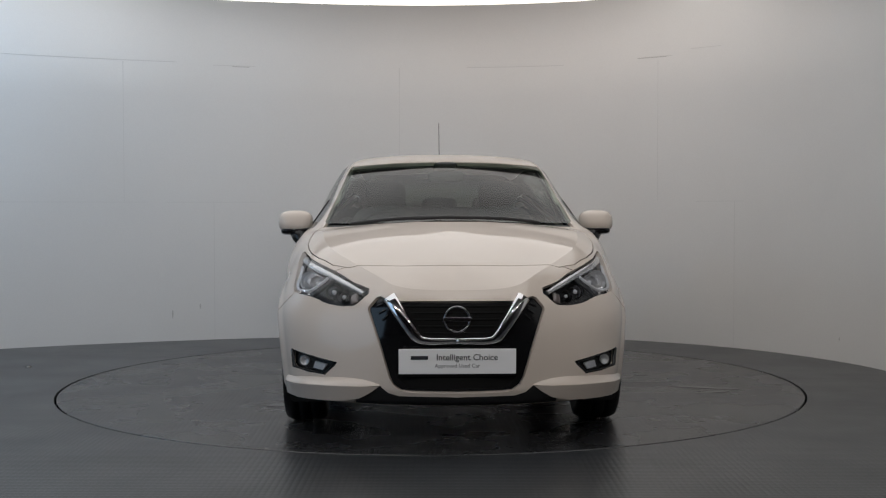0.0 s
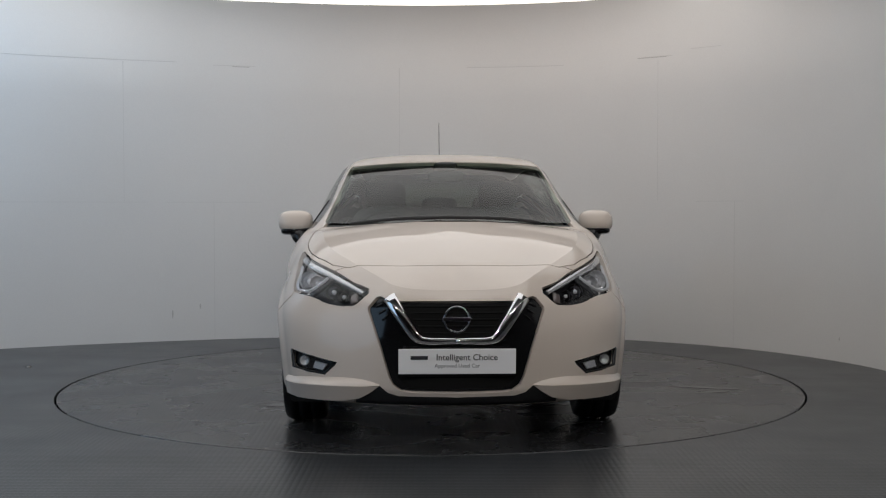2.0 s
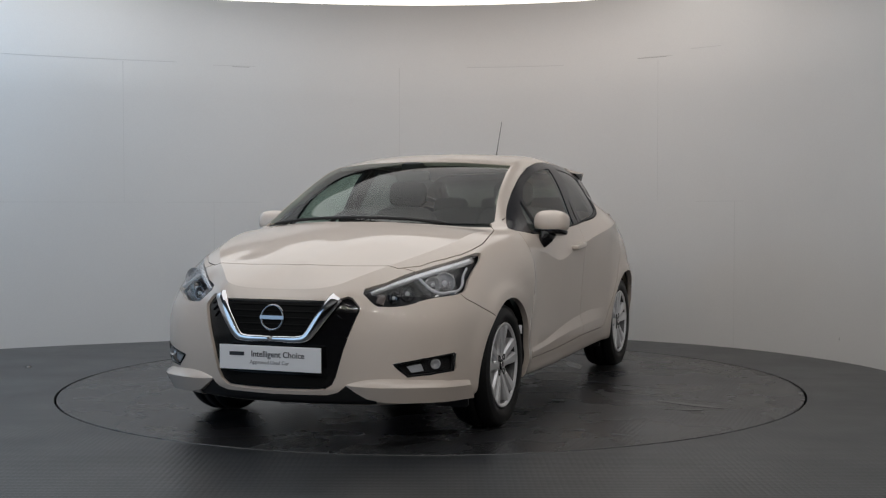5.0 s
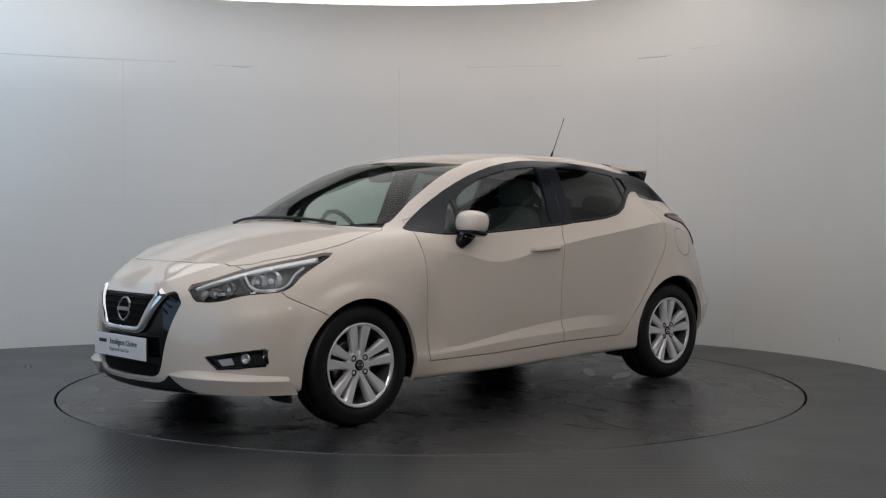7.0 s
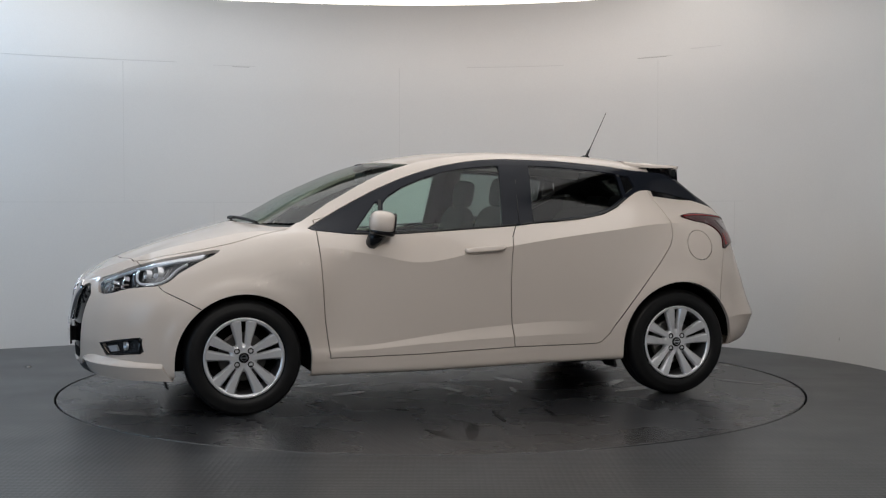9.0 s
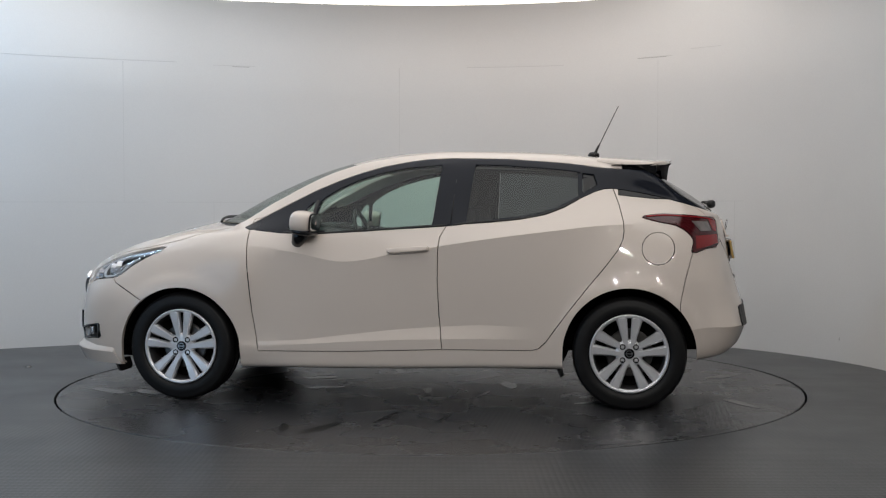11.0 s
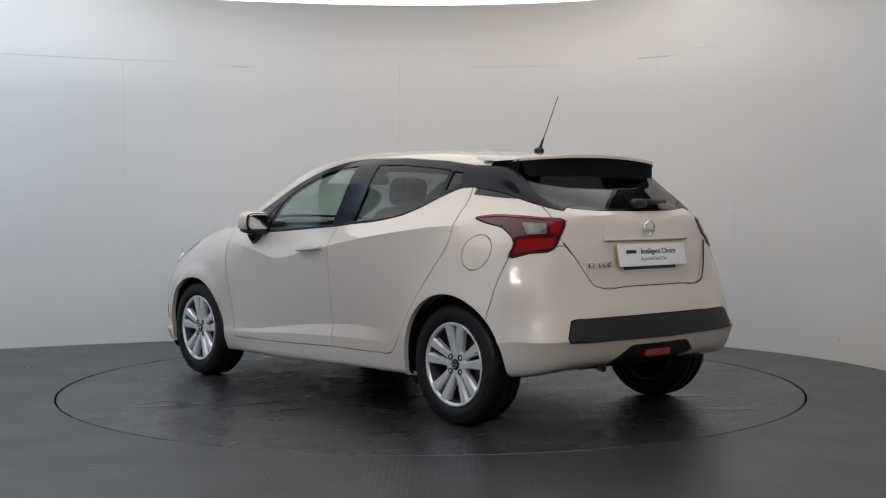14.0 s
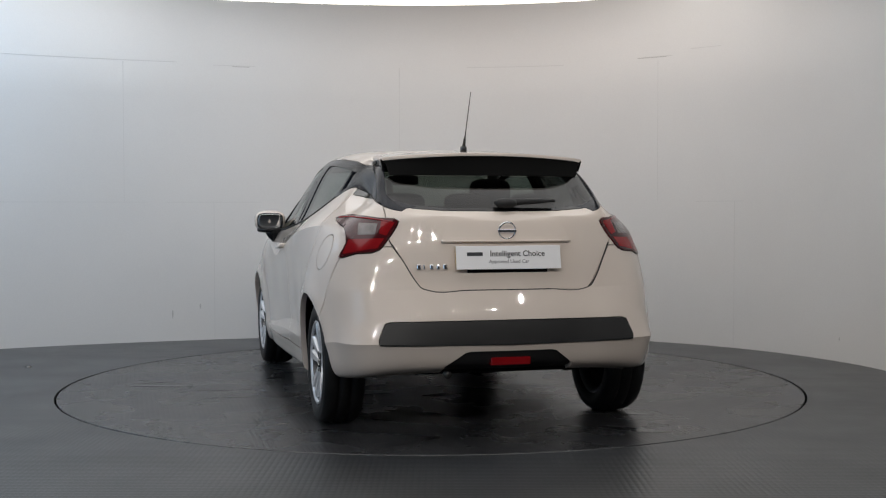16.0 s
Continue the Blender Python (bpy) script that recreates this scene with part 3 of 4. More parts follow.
region("rear_door", "side", [(-.244, .312), (-.735, .315), (-.770, .325), (-.81, .362), (-.865, .439), (-.94, .54), (-1.031, .655), (-1.13, .775), (-1.195, .862), (-1.218, .915), (-1.224, .96), (-1.220, 1.010), (-1.195, 1.10), (-1.158, 1.20), (-1.0, 1.25), (-.3, 1.1), (-.27, 1.0), (-.232, .926), (-.224, .85), (-.219, .678), (-.226, .50)])
region("front_bumper", "flank", [(1.44, .0), (1.475, .565), (1.54, .60), (1.66, .66), (1.78, .81), (1.80, .90), (2.3, .90), (2.3, .0)])
region("rear_bumper", "flank", [(-1.50, .0), (-1.52, .58), (-1.545, .70), (-1.585, .845), (-1.70, .90), (-2.2, .90), (-2.2, .0)])


def carve():
    """Cut the shell into its panels; returns name -> list of face outlines."""
    bm = shell()
    for name, view, poly in REGIONS:
        score(bm, view, poly)
    pieces, owner = {}, {}
    for f in bm.faces:
        c, n = f.calc_center_median(), f.normal
        for name, view, poly in REGIONS:
            eu, ev, seen = VIEWS[view]
            if seen(c, n) and inside(poly, c.dot(eu), c.dot(ev)):
                break
        else:
            name = "body"
        owner[f] = name
    for _ in range(3):                       # tiny offcuts join the panel they border most
        for f in list(owner):
            share = {}
            for e in f.edges:
                for g in e.link_faces:
                    if g is not f:
                        share[owner[g]] = share.get(owner[g], 0) + e.calc_length()
            if share and share.get(owner[f], 0) < 0.3 * sum(share.values()):
                owner[f] = max(share, key=share.get)
    for f, name in owner.items():
        pieces.setdefault(name, []).append(f)
    normals = {v: (Vector((v.normal.x, 0, v.normal.z)).normalized() if abs(v.co.y) < 1e-5 else v.normal.copy()) for v in bm.verts}
    return bm, pieces, normals


SHELL, PIECES, NORMALS = carve()


def panel(name, sides=(1,), lift=0.0, gap=0.0026, flange=0.022, arch=0.0):
    """A new bmesh with one panel; sides: 1 left, -1 right, both for a panel across the centre line."""
    bm = bmesh.new()
    faces = PIECES.get(name, [])
    for s in sides:
        m, made, hard = {}, [], []
        for f in faces:
            for v in f.verts:
                if v not in m:
                    p = v.co + NORMALS[v] * (lift(v.co) if callable(lift) else lift)
                    m[v] = bm.verts.new((p.x, p.y * s, p.z))
            vs = [m[v] for v in f.verts]
            made.append(bm.faces.new(vs if s > 0 else vs[::-1]))
            for e in f.edges:
                if not e.smooth:
                    hard.append((m[e.verts[0]], m[e.verts[1]]))
        nor = {m[v]: Vector((NORMALS[v].x, NORMALS[v].y * s, NORMALS[v].z)) for v in m}
        for a, b in hard:
            e = bm.edges.get((a, b))
            if e:
                e.smooth = False
        edge_verts = {v for f in made for e in f.edges if len(e.link_faces) == 1 for v in e.verts}
        weld = {}
        for v in m.values():
            if v not in edge_verts:
                close = [(w.co - v.co).length for w in (e.other_vert(v) for e in v.link_edges) if w in edge_verts]
                if close and min(close) < 0.0045:
                    weld[v] = min((w for w in (e.other_vert(v) for e in v.link_edges) if w in edge_verts), key=lambda w: (w.co - v.co).length)
        if weld:
            bmesh.ops.weld_verts(bm, targetmap=weld)
            nor = {v: n for v, n in nor.items() if v.is_valid}
            made = [f for f in made if f.is_valid]
        rim = [e for f in made for e in f.edges if len(e.link_faces) == 1]
        rim = list(dict.fromkeys(e for e in rim if not all(abs(v.co.y) < 1e-5 for v in e.verts)))
        move = {}
        for e in rim:
            f = e.link_faces[0]
            a, b = e.verts
            d = (b.co - a.co).normalized()
            f.normal_update()
            w = f.normal.cross(d)
            inwards = w.dot(f.calc_center_median() - a.co)
            if abs(inwards) < 2e-4:
                continue
            w = w * ((b.co - a.co).length if inwards > 0 else -(b.co - a.co).length)
            for v in (a, b):
                move[v] = move.get(v, Vector((0, 0, 0))) + w
        for v in [v for e in rim for v in e.verts]:
            move.setdefault(v, Vector((0, 0, 0)))
        for v, w in move.items():
            if w.length > 1e-6:
                w = w.normalized() * gap
                if abs(v.co.y) < 1e-5:
                    w.y = 0
                v.co += w
        if flange:
            under = {}
            for v in move:
                n = nor[v]
                depth = flange
                if arch and any(math.hypot(v.co.x - cx, v.co.z - 0.29) < 0.372 for cx in (AXLE, -AXLE)) and abs(v.co.y) > 0.5 and v.co.z < 0.68:
                    under[v] = bm.verts.new(v.co + Vector((0, -s * arch, 0)))
                else:
                    under[v] = bm.verts.new(v.co - n * depth)
            for e in rim:
                e.smooth = False
                a, b = e.link_loops[0].vert, e.link_loops[0].link_loop_next.vert
                bm.faces.new((b, a, under[a], under[b]))
    if len(sides) == 2:
        bmesh.ops.remove_doubles(bm, verts=[v for v in bm.verts if abs(v.co.y) < 1e-4], dist=0.0005)
    for f in bm.faces:
        f.smooth = True
    for e in bm.edges:
        if len(e.link_faces) == 2 and e.calc_face_angle(0) > 0.7:
            e.smooth = False
    return bm


def on_shell(view, u, v):
    """Where a line along a view meets the left half of the shell, and the normal there."""
    eu, ev, seen = VIEWS[view]
    w = eu.cross(ev)
    sign = {"side": -1, "flank": -1, "front": 1, "rear": -1, "top": 1, "front_corner": 1, "rear_corner": 1}[view]
    w = w * sign
    if view == "front_corner":
        w = Vector((H, H, 0))
    if view == "rear_corner":
        w = Vector((-H, H, 0))
    start = eu * u + ev * v + w * 5
    hit = TREE.ray_cast(start, -w)
    return (hit[0], hit[1]) if hit[0] else (eu * u + ev * v, w)


from mathutils.bvhtree import BVHTree
TREE = BVHTree.FromBMesh(SHELL)

car = tagged(new("car"), "ivory five-door hatchback with black pillars and silver alloys on the turntable", "car")


def central(name, mat, label="", parent=None, **k):
    return part(name, panel(k.pop("region_name", name), (1, -1), **k), mat, parent or car, label)


def pair(name, mat, label="", parent=None, **k):
    src = k.pop("region_name", name)
    return [part(name, panel(src, (s,), **k), mat, parent or car, label) for s in (1, -1)]


body = central("body", PAINT, "ivory gloss painted body shell", arch=0.028)
central("bonnet", PAINT, "ivory bonnet with a raised centre")
central("front_bumper", PAINT, "ivory front bumper", arch=0.028)
central("rear_bumper", PAINT, "ivory rear bumper", arch=0.028)
tailgate = central("tailgate", PAINT, "ivory tailgate with a recessed lower half", lift=lambda p: -0.016 * ramp(p.z, 1.0, 0.72))
grille = central("grille", BLACK, "gloss black V-shaped grille panel", lift=-0.012, flange=0.0)
central("chin_spoiler", PLASTIC, "black plastic chin strip", region_name="chin", lift=-0.004)
central("bumper_insert", PLASTIC, "black bumper insert", lift=0.006, flange=0.03)
central("diffuser", PLASTIC, "black plastic lower diffuser", lift=-0.012, flange=0.02)
central("cowl", PLASTIC, "black scuttle panel", lift=-0.012)
central("windscreen", SCREEN, "green-tinted windscreen", lift=-0.003, flange=0.0, gap=0.0)
central("rear_window", REARGLASS, "smoked rear window", region_name="backlight", lift=-0.002, flange=0.0, gap=0.0)
central("rear_window_surround", BLACK, "gloss black glass border", region_name="backlight_surround", lift=0.0)
doors = [(n, pair(n, PAINT, "ivory door", arch=0.0)) for n in ("front_door", "rear_door")]
pair("fuel_flap", PAINT, "round ivory flap")
pair("window_surround", PILLAR, "blue-black window surround and pillar")
pair("quarter_window", SIDE_GLASS, "small green-tinted pane", region_name="quarter_glass", lift=-0.004, flange=0.0, gap=0.0)
pair("front_window", SIDE_GLASS, "green-tinted pane", region_name="front_glass", lift=-0.004, flange=0.0, gap=0.0)
pair("rear_side_window", PRIVACY, "smoked privacy pane", region_name="rear_glass", lift=-0.004, flange=0.0, gap=0.0)
pair("hidden_handle_recess", BLACK, "black recessed rear door handle", region_name="rear_vent", lift=-0.008, flange=0.0)
fog_pods = pair("fog_recess", PLASTIC, "black fog lamp recess", lift=-0.03, flange=0.0)
headlamps = pair("headlamp", CLEAR, "clear headlamp lens", lift=0.001, flange=0.0)
tail_lamps = pair("tail_lamp", DARKRED, "smoked red boomerang tail lamp", lift=0.006, flange=0.03)


# wheels
def build_wheel(sign, x, steer=0.0):
    wheel = new("wheel")
    wheel.parent = car
    wheel.matrix_basis = pose(x, sign * (TRACK_FACE - 0.10), WHEEL_R) @ pose(0, 0, 0, 0, 0, 0 if sign > 0 else 180)
    wheel["label"] = "silver alloy wheel with paired spokes"
    R = WHEEL_R
    bm = bmesh.new()
    prof = [(.212, -.085), (.222, -.098), (.26, -.105), (.288, -.098), (R - .006, -.080), (R, -.06), (R, -.036), (R - .007, -.034), (R - .007, -.026), (R, -.024), (R, .024), (R - .007, .026), (R - .007, .034), (R, .036), (R, .060),
            (R - .006, .080), (.290, .097), (.280, .101), (.270, .1005), (.262, .104), (.24, .104), (.226, .100), (.216, .094), (.210, .080), (.205, .05)]
    ring_solid(bm, prof, 72)
    part("tyre", bm, TYRE, wheel, "black road tyre", True)
    bm = bmesh.new()
    ring_solid(bm, [(.208, .092), (.212, .096), (.206, .099), (.198, .096), (.192, .088)], 72)
    part("rim", bm, ALLOY, wheel, "silver rim", True)
    bm = bmesh.new()
    ring_solid(bm, [(.192, .088), (.189, .075), (.186, .05), (.182, -.06), (.20, -.085), (.212, -.085)], 72)
    part("barrel", bm, ALLOY_IN, wheel, "grey barrel with shade in its colour", True)
    bm = bmesh.new()
    ring_solid(bm, [(.001, .025), (.12, .025), (.128, .02), (.128, .0), (.001, .0)], 40)
    part("brake_disc", bm, STEEL, wheel)
    bm = bmesh.new()
    ring_solid(bm, [(.001, -.03), (.186, -.03)], 40)
    part("backing_plate", bm, UNDER, wheel)
    # five pairs of flat-topped spokes
    for k in range(5):
        a = math.pi / 2 + 2 * math.pi * k / 5
        for off in (-1, 1):
            bm = bmesh.new()
            rows = []
            for r, half, yy, o in ((.040, .017, .080, .017), (.085, .0185, .085, .024), (.140, .0255, .091, .034), (.188, .0315, .095, .043), (.200, .0325, .093, .0445)):
                row = []
                for dw, dy in ((-half, -.034), (-half * .95, -.012), (-half * .62, 0), (half * .62, 0), (half * .95, -.012), (half, -.034)):
                    u, w = r, off * o + dw
                    row.append(bm.verts.new((u * math.cos(a) - w * math.sin(a), yy + dy, u * math.sin(a) + w * math.cos(a))))
                rows.append(row)
            for p, q in zip(rows, rows[1:]):
                for j in range(5):
                    bm.faces.new((p[j], p[j + 1], q[j + 1], q[j]))
            bmesh.ops.recalc_face_normals(bm, faces=bm.faces)
            part("spoke", bm, ALLOY, wheel)
    bm = bmesh.new()
    ring_solid(bm, [(.001, .080), (.030, .080), (.052, .079), (.070, .076), (.074, .070), (.074, .035)], 40)
    part("hub", bm, ALLOY, wheel, "", True)
    bm = bmesh.new()
    ring_solid(bm, [(.001, .0855), (.020, .0855), (.026, .0845), (.0275, .082), (.0275, .075)], 32)
    cap = part("hub_cap", bm, BLACK, wheel, "black centre cap", True)
    bm = bmesh.new()
    ring_solid(bm, [(.014, .0855), (.0145, .0868), (.0175, .0868), (.018, .0855)], 24)
    box(bm, -.019, .019, .0855, .0867, -.003, .003)
    part("emblem", bm, CHROME, cap)
    for k in range(4):
        a = math.pi / 4 + math.pi / 2 * k
        bm = bmesh.new()
        ring_solid(bm, [(.001, .0785), (.009, .0785), (.011, .0835), (.0155, .0835), (.0165, .077)], 12)
        bmesh.ops.translate(bm, verts=bm.verts, vec=(.050 * math.cos(a), 0, .050 * math.sin(a)))
        part("wheel_bolt", bm, BLACK, wheel, "dark bolt well")
    return wheel


for x in (AXLE, -AXLE):
    for sign in (1, -1):
        build_wheel(sign, x)

# arch liners and underside
for x in (AXLE, -AXLE):
    for sign in (1, -1):
        bm = bmesh.new()
        ring_solid(bm, [(.372, .0), (.372, -.30), (.05, -.30)], 24, "y", 0.10, math.pi - 0.2)
        bmesh.ops.translate(bm, verts=bm.verts, vec=(x, .80, .285))
        if sign < 0:
            bmesh.ops.scale(bm, vec=(1, -1, 1), verts=bm.verts)
        part("arch_liner", bm, UNDER, car, "black arch liner")
bm = bmesh.new()
box(bm, -0.88, 0.88, -.72, .72, .20, .235, 0.01)
box(bm, 0.88, 1.93, -.42, .42, .195, .26, 0.01)
box(bm, -1.74, -0.88, -.44, .44, .29, .33, 0.01)
tube(bm, [(-1.25, -.68, .285), (-1.25, .68, .285)], .03, 10)
tube(bm, [(-1.02, -.10, .25), (-.50, -.16, .20), (.6, -.16, .195)], .028, 8)
part("underbody", bm, UNDER, car, "dark underbody tray")
for s in (1, -1):
    for x, z0, z1 in ((1.655, .150, .215), (-.868, .165, .240)):
        bm = bmesh.new()
        prism(bm, [(.60, z1), (.79, z1), (.785, z0 + .012), (.77, z0), (.63, z0), (.60, z0 + .02)], .012, lambda u, v, w: (x + w - (z1 - v) * .35, u * s, v))
        part("air_deflector", bm, PLASTIC, car, "black rubber flap ahead of the wheel")


# ---------------------------------------------------------------- fittings on the shell
def patch(view, outline, lift, cuts=3, s=1, thick=0.0):
    """A piece that lies on the shell within an outline, lifted by some metres."""
    bm = bmesh.new()
    f = bm.faces.new([bm.verts.new((u, v, 0)) for u, v in outline])
    bmesh.ops.triangulate(bm, faces=[f])
    for _ in range(cuts):
        long = [e for e in bm.edges if e.calc_length() > 0.02]
        if not long:
            break
        bmesh.ops.subdivide_edges(bm, edges=long, cuts=1)
        bmesh.ops.triangulate(bm, faces=bm.faces)
    rim = {v for e in bm.edges if len(e.link_faces) == 1 for v in e.verts}
    ends = [e for e in bm.edges if len(e.link_faces) == 1]
    under = {}
    for v in bm.verts:
        p, n = on_shell(view, abs(v.co.x) if view in ("front", "rear") else v.co.x, v.co.y)
        flip = -1 if view in ("front", "rear") and v.co.x < 0 else 1
        q = p + n * lift
        if thick and v in rim:
            under[v] = p + n * (lift - thick)
            under[v] = Vector((under[v].x, under[v].y * s * flip, under[v].z))
        v.co = Vector((q.x, q.y * s * flip, q.z))
    if thick:
        low = {v: bm.verts.new(c) for v, c in under.items()}
        for e in ends:
            a, b = e.verts
            bm.faces.new((a, b, low[b], low[a]))
            e.smooth = False
    bmesh.ops.recalc_face_normals(bm, faces=bm.faces)
    c = sum((f.normal.dot(f.calc_center_median() - Vector((0, 0, 0.6))) for f in bm.faces))
    if c < 0:
        bmesh.ops.reverse_faces(bm, faces=bm.faces)
    for f in bm.faces:
        f.smooth = True
    return bm


def ribbon(view, line, half, lift, height, s=1, sink=0.004, steps=5):
    """A rounded strip along a line on the shell."""
    pts = [(p.x, p.y) for p in curve_points([(u, v, 0) for u, v in line], steps)]
    bm = bmesh.new()
    rows = []
    for i, (u, v) in enumerate(pts):
        a, b = Vector(pts[max(i - 1, 0)]), Vector(pts[min(i + 1, len(pts) - 1)])
        d = (b - a).normalized()
        w = Vector((-d.y, d.x))
        h = half if not isinstance(half, (list, tuple)) else half[0] + (half[1] - half[0]) * i / (len(pts) - 1)
        row = []
        for k, up in ((-1, -sink), (-1, height * 0.5), (-0.6, height), (0.6, height), (1, height * 0.5), (1, -sink)):
            x, y = u + w.x * h * k, v + w.y * h * k
            flip = 1
            if view in ("front", "rear") and x < 0:
                x, flip = -x, -1
            p, n = on_shell(view, x, y)
            q = p + n * (lift + up)
            row.append(bm.verts.new((q.x, q.y * s * flip, q.z)))
        rows.append(row)
    for p, q in zip(rows, rows[1:]):
        for j in range(5):
            bm.faces.new((p[j], p[j + 1], q[j + 1], q[j]))
    bm.faces.new(rows[0]), bm.faces.new(rows[-1])
    bmesh.ops.recalc_face_normals(bm, faces=bm.faces)
    for f in bm.faces:
        f.smooth = len(f.verts) == 4
    return bm


def pebble(bm, centre, size, power=0.6, m=Matrix()):
    """A rounded box (superellipsoid)."""
    n, k = 24, 14
    rows = []
    f = lambda c: math.copysign(abs(c) ** power, c)
    for i in range(k + 1):
        t = -math.pi / 2 + math.pi * i / k
        rows.append([bm.verts.new(m @ Vector((centre[0] + size[0] * f(math.cos(t)) * f(math.cos(2 * math.pi * j / n)), centre[1] + size[1] * f(math.cos(t)) * f(math.sin(2 * math.pi * j / n)), centre[2] + size[2] * f(math.sin(t))))) for j in range(n)])
    for p, q in zip(rows, rows[1:]):
        for j in range(n):
            bm.faces.new((p[j], p[(j + 1) % n], q[(j + 1) % n], q[j]))
    bmesh.ops.remove_doubles(bm, verts=bm.verts, dist=1e-5)
    bmesh.ops.recalc_face_normals(bm, faces=bm.faces)
    return bm


def badge(parent, m, r, mat=CHROME):
    """A plain ring with a bar across."""
    bm = bmesh.new()
    ring_solid(bm, [(r * .80, 0), (r * .82, .006), (r * .90, .009), (r * .98, .006), (r, 0)], 40, "x")
    part("badge_ring", bm, mat, parent, "chrome ring badge", True).matrix_basis = m
    bm = bmesh.new()
    box(bm, 0, .009, -r * 1.02, r * 1.02, -r * .16, r * .16, .003)
    part("badge_bar", bm, mat, parent, "chrome badge bar").matrix_basis = m


# front: chrome V, grille bars, plate
for s in (1, -1):
    part("chrome_strip", ribbon("front", [(.300, .680), (.262, .622), (.215, .553), (.182, .508), (.168, .497), (.150, .492), (.06, .490), (-.004, .490)], [.030, .014], .0, .016, s, steps=3), CHROME, car, "broad chrome V strip")
part("upper_grille", patch("front", [(0, .658), (.258, .658), (.205, .575), (.165, .515), (.14, .503), (0, .500), (-.14, .503), (-.165, .515), (-.205, .575), (-.258, .658)], -.006, 4), UNDER, grille, "dark mesh recess")
for z, w in ((.645, .236), (.615, .215), (.585, .196), (.555, .176), (.525, .150)):
    part("grille_bar", ribbon("front", [(-w, z), (-w * .5, z), (0, z), (w * .5, z), (w, z)], .0045, -.006, .006, steps=3), UNDER, grille)
for s in (1, -1):
    for k in range(3):
        part("grille_fin", ribbon("front", [(.335 - k * .012, .655 - k * .026), (.368 - k * .016, .640 - k * .03)], .004, -.010, .006, s, steps=3), BLACK, grille)
part("lower_grille", patch("front", [(-.27, .325), (.27, .325), (.235, .285), (.20, .272), (-.20, .272), (-.235, .285)], -.008, 4), UNDER, grille, "dark lower mesh")
badge(car, pose(2.092, 0, .585, 0, -8, 0), .062, DARKCHROME)


def plate(x, z, sign, width, height, edge):
    holder = new("number_plate")
    holder.parent = car
    holder["label"] = "white display plate with dark lettering"
    holder.matrix_basis = pose(x, 0, z, 0, 0, 0 if sign > 0 else 180) @ pose(0, 0, 0, 0, 0 if sign > 0 else -10, 0)
    bm = bmesh.new()
    box(bm, -.004, .003, -width / 2, width / 2, -height / 2, height / 2, .0025)
    part("plate_face", bm, PLATE, holder)
    bm = bmesh.new()
    box(bm, -.016, -.005, -width / 2 + (.0 if edge else .02), width / 2 - .0, -height / 2 + .004, height / 2 - .004, .002)
    part("plate_backing", bm, YELLOW if edge else BLACK, holder, "amber backing plate" if edge else "black backing plate")
    face = pose(.0036, 0, 0, 90, 0, 90)
    bm = bmesh.new()
    box(bm, -.207, -.130, .008, .025, 0, .001)
    part("brand_bar", bm, INK, holder).matrix_basis = face
    lettering("lettering", "Intelligent Choice", .0385, INK, holder, face @ pose(.043, .017, 0))
    lettering("lettering", "Approved Used Car", .0245, GREYINK, holder, face @ pose(0, -.020, 0))
    return holder


plate(2.122, .402, 1, .522, .112, False)
plate(-1.836, .848, -1, .520, .112, True)
bm = bmesh.new()
box(bm, 2.06, 2.112, -.18, .18, .36, .44, .004)
part("plate_plinth", bm, BLACK, car)
bm = bmesh.new()
box(bm, -1.822, -1.77, -.20, .20, .775, .89, .004)
part("plate_plinth", bm, BLACK, car)

# lamps
for s, lens in zip((1, -1), headlamps):
    bm = panel("headlamp", (s,), lift=-.045, flange=.0, gap=-.004)
    part("lamp_housing", bm, HOUSING, lens, "dark lamp housing")
    part("lamp_brow", ribbon("front_corner", [(-1.075, .700), (-1.0, .726), (-.89, .760), (-.76, .792), (-.62, .818), (-.50, .838)], [.007, .013], -.014, .008, s), REFLECTOR, lens, "silver brow strip")
    part("light_bar", ribbon("front_corner", [(-.835, .762), (-.800, .716), (-.765, .698), (-.70, .698), (-.650, .704), (-.622, .722), (-.598, .765), (-.56, .800)], .0055, -.010, .007, s), DRL, lens, "frosted daytime light bar")
    part("lamp_divider", ribbon("front_corner", [(-.86, .770), (-.835, .720), (-.80, .684)], .010, -.020, .008, s), HOUSING, lens, "dark divider")
    part("inner_lens", ribbon("front_corner", [(-1.048, .655), (-1.025, .700)], .016, -.022, .005, s), LENS_GREY, lens, "grey inner lens")
    for u, v, r in ((-.700, .752, .048), (-.765, .748, .036), (-.905, .712, .036), (-.975, .692, .028)):
        p, n = on_shell("front_corner", u, v)
        p = p - n * .034
        bm = bmesh.new()
        ring_solid(bm, [(.001, -.012), (r * .35, -.010), (r * .8, .004), (r, .018), (r * 1.06, .018), (r * 1.06, -.01)], 28, "x")
        bowl = part("lamp_bowl", bm, REFLECTOR if u > -.8 else DARKCHROME, lens, "faceted reflector bowl")
        d = Vector((n.x + .6, n.y * .4 * s, n.z * .3)).normalized()
        bowl.matrix_basis = Matrix.Translation((p.x, p.y * s, p.z)) @ d.to_track_quat("X", "Z").to_matrix().to_4x4()
        bm = bmesh.new()
        pebble(bm, (.012, 0, 0), (r * .3, r * .3, r * .3), 1.0)
        b = part("bulb", bm, DRL, lens, "", True)
        b.matrix_basis = bowl.matrix_basis
    for k in range(7):
        u = -.640 - k * .013
        part("lens_rib", ribbon("front_corner", [(u, .790 - k * .005), (u - .004, .718)], .0018, -.028, .003, s, steps=3), REFLECTOR, lens)
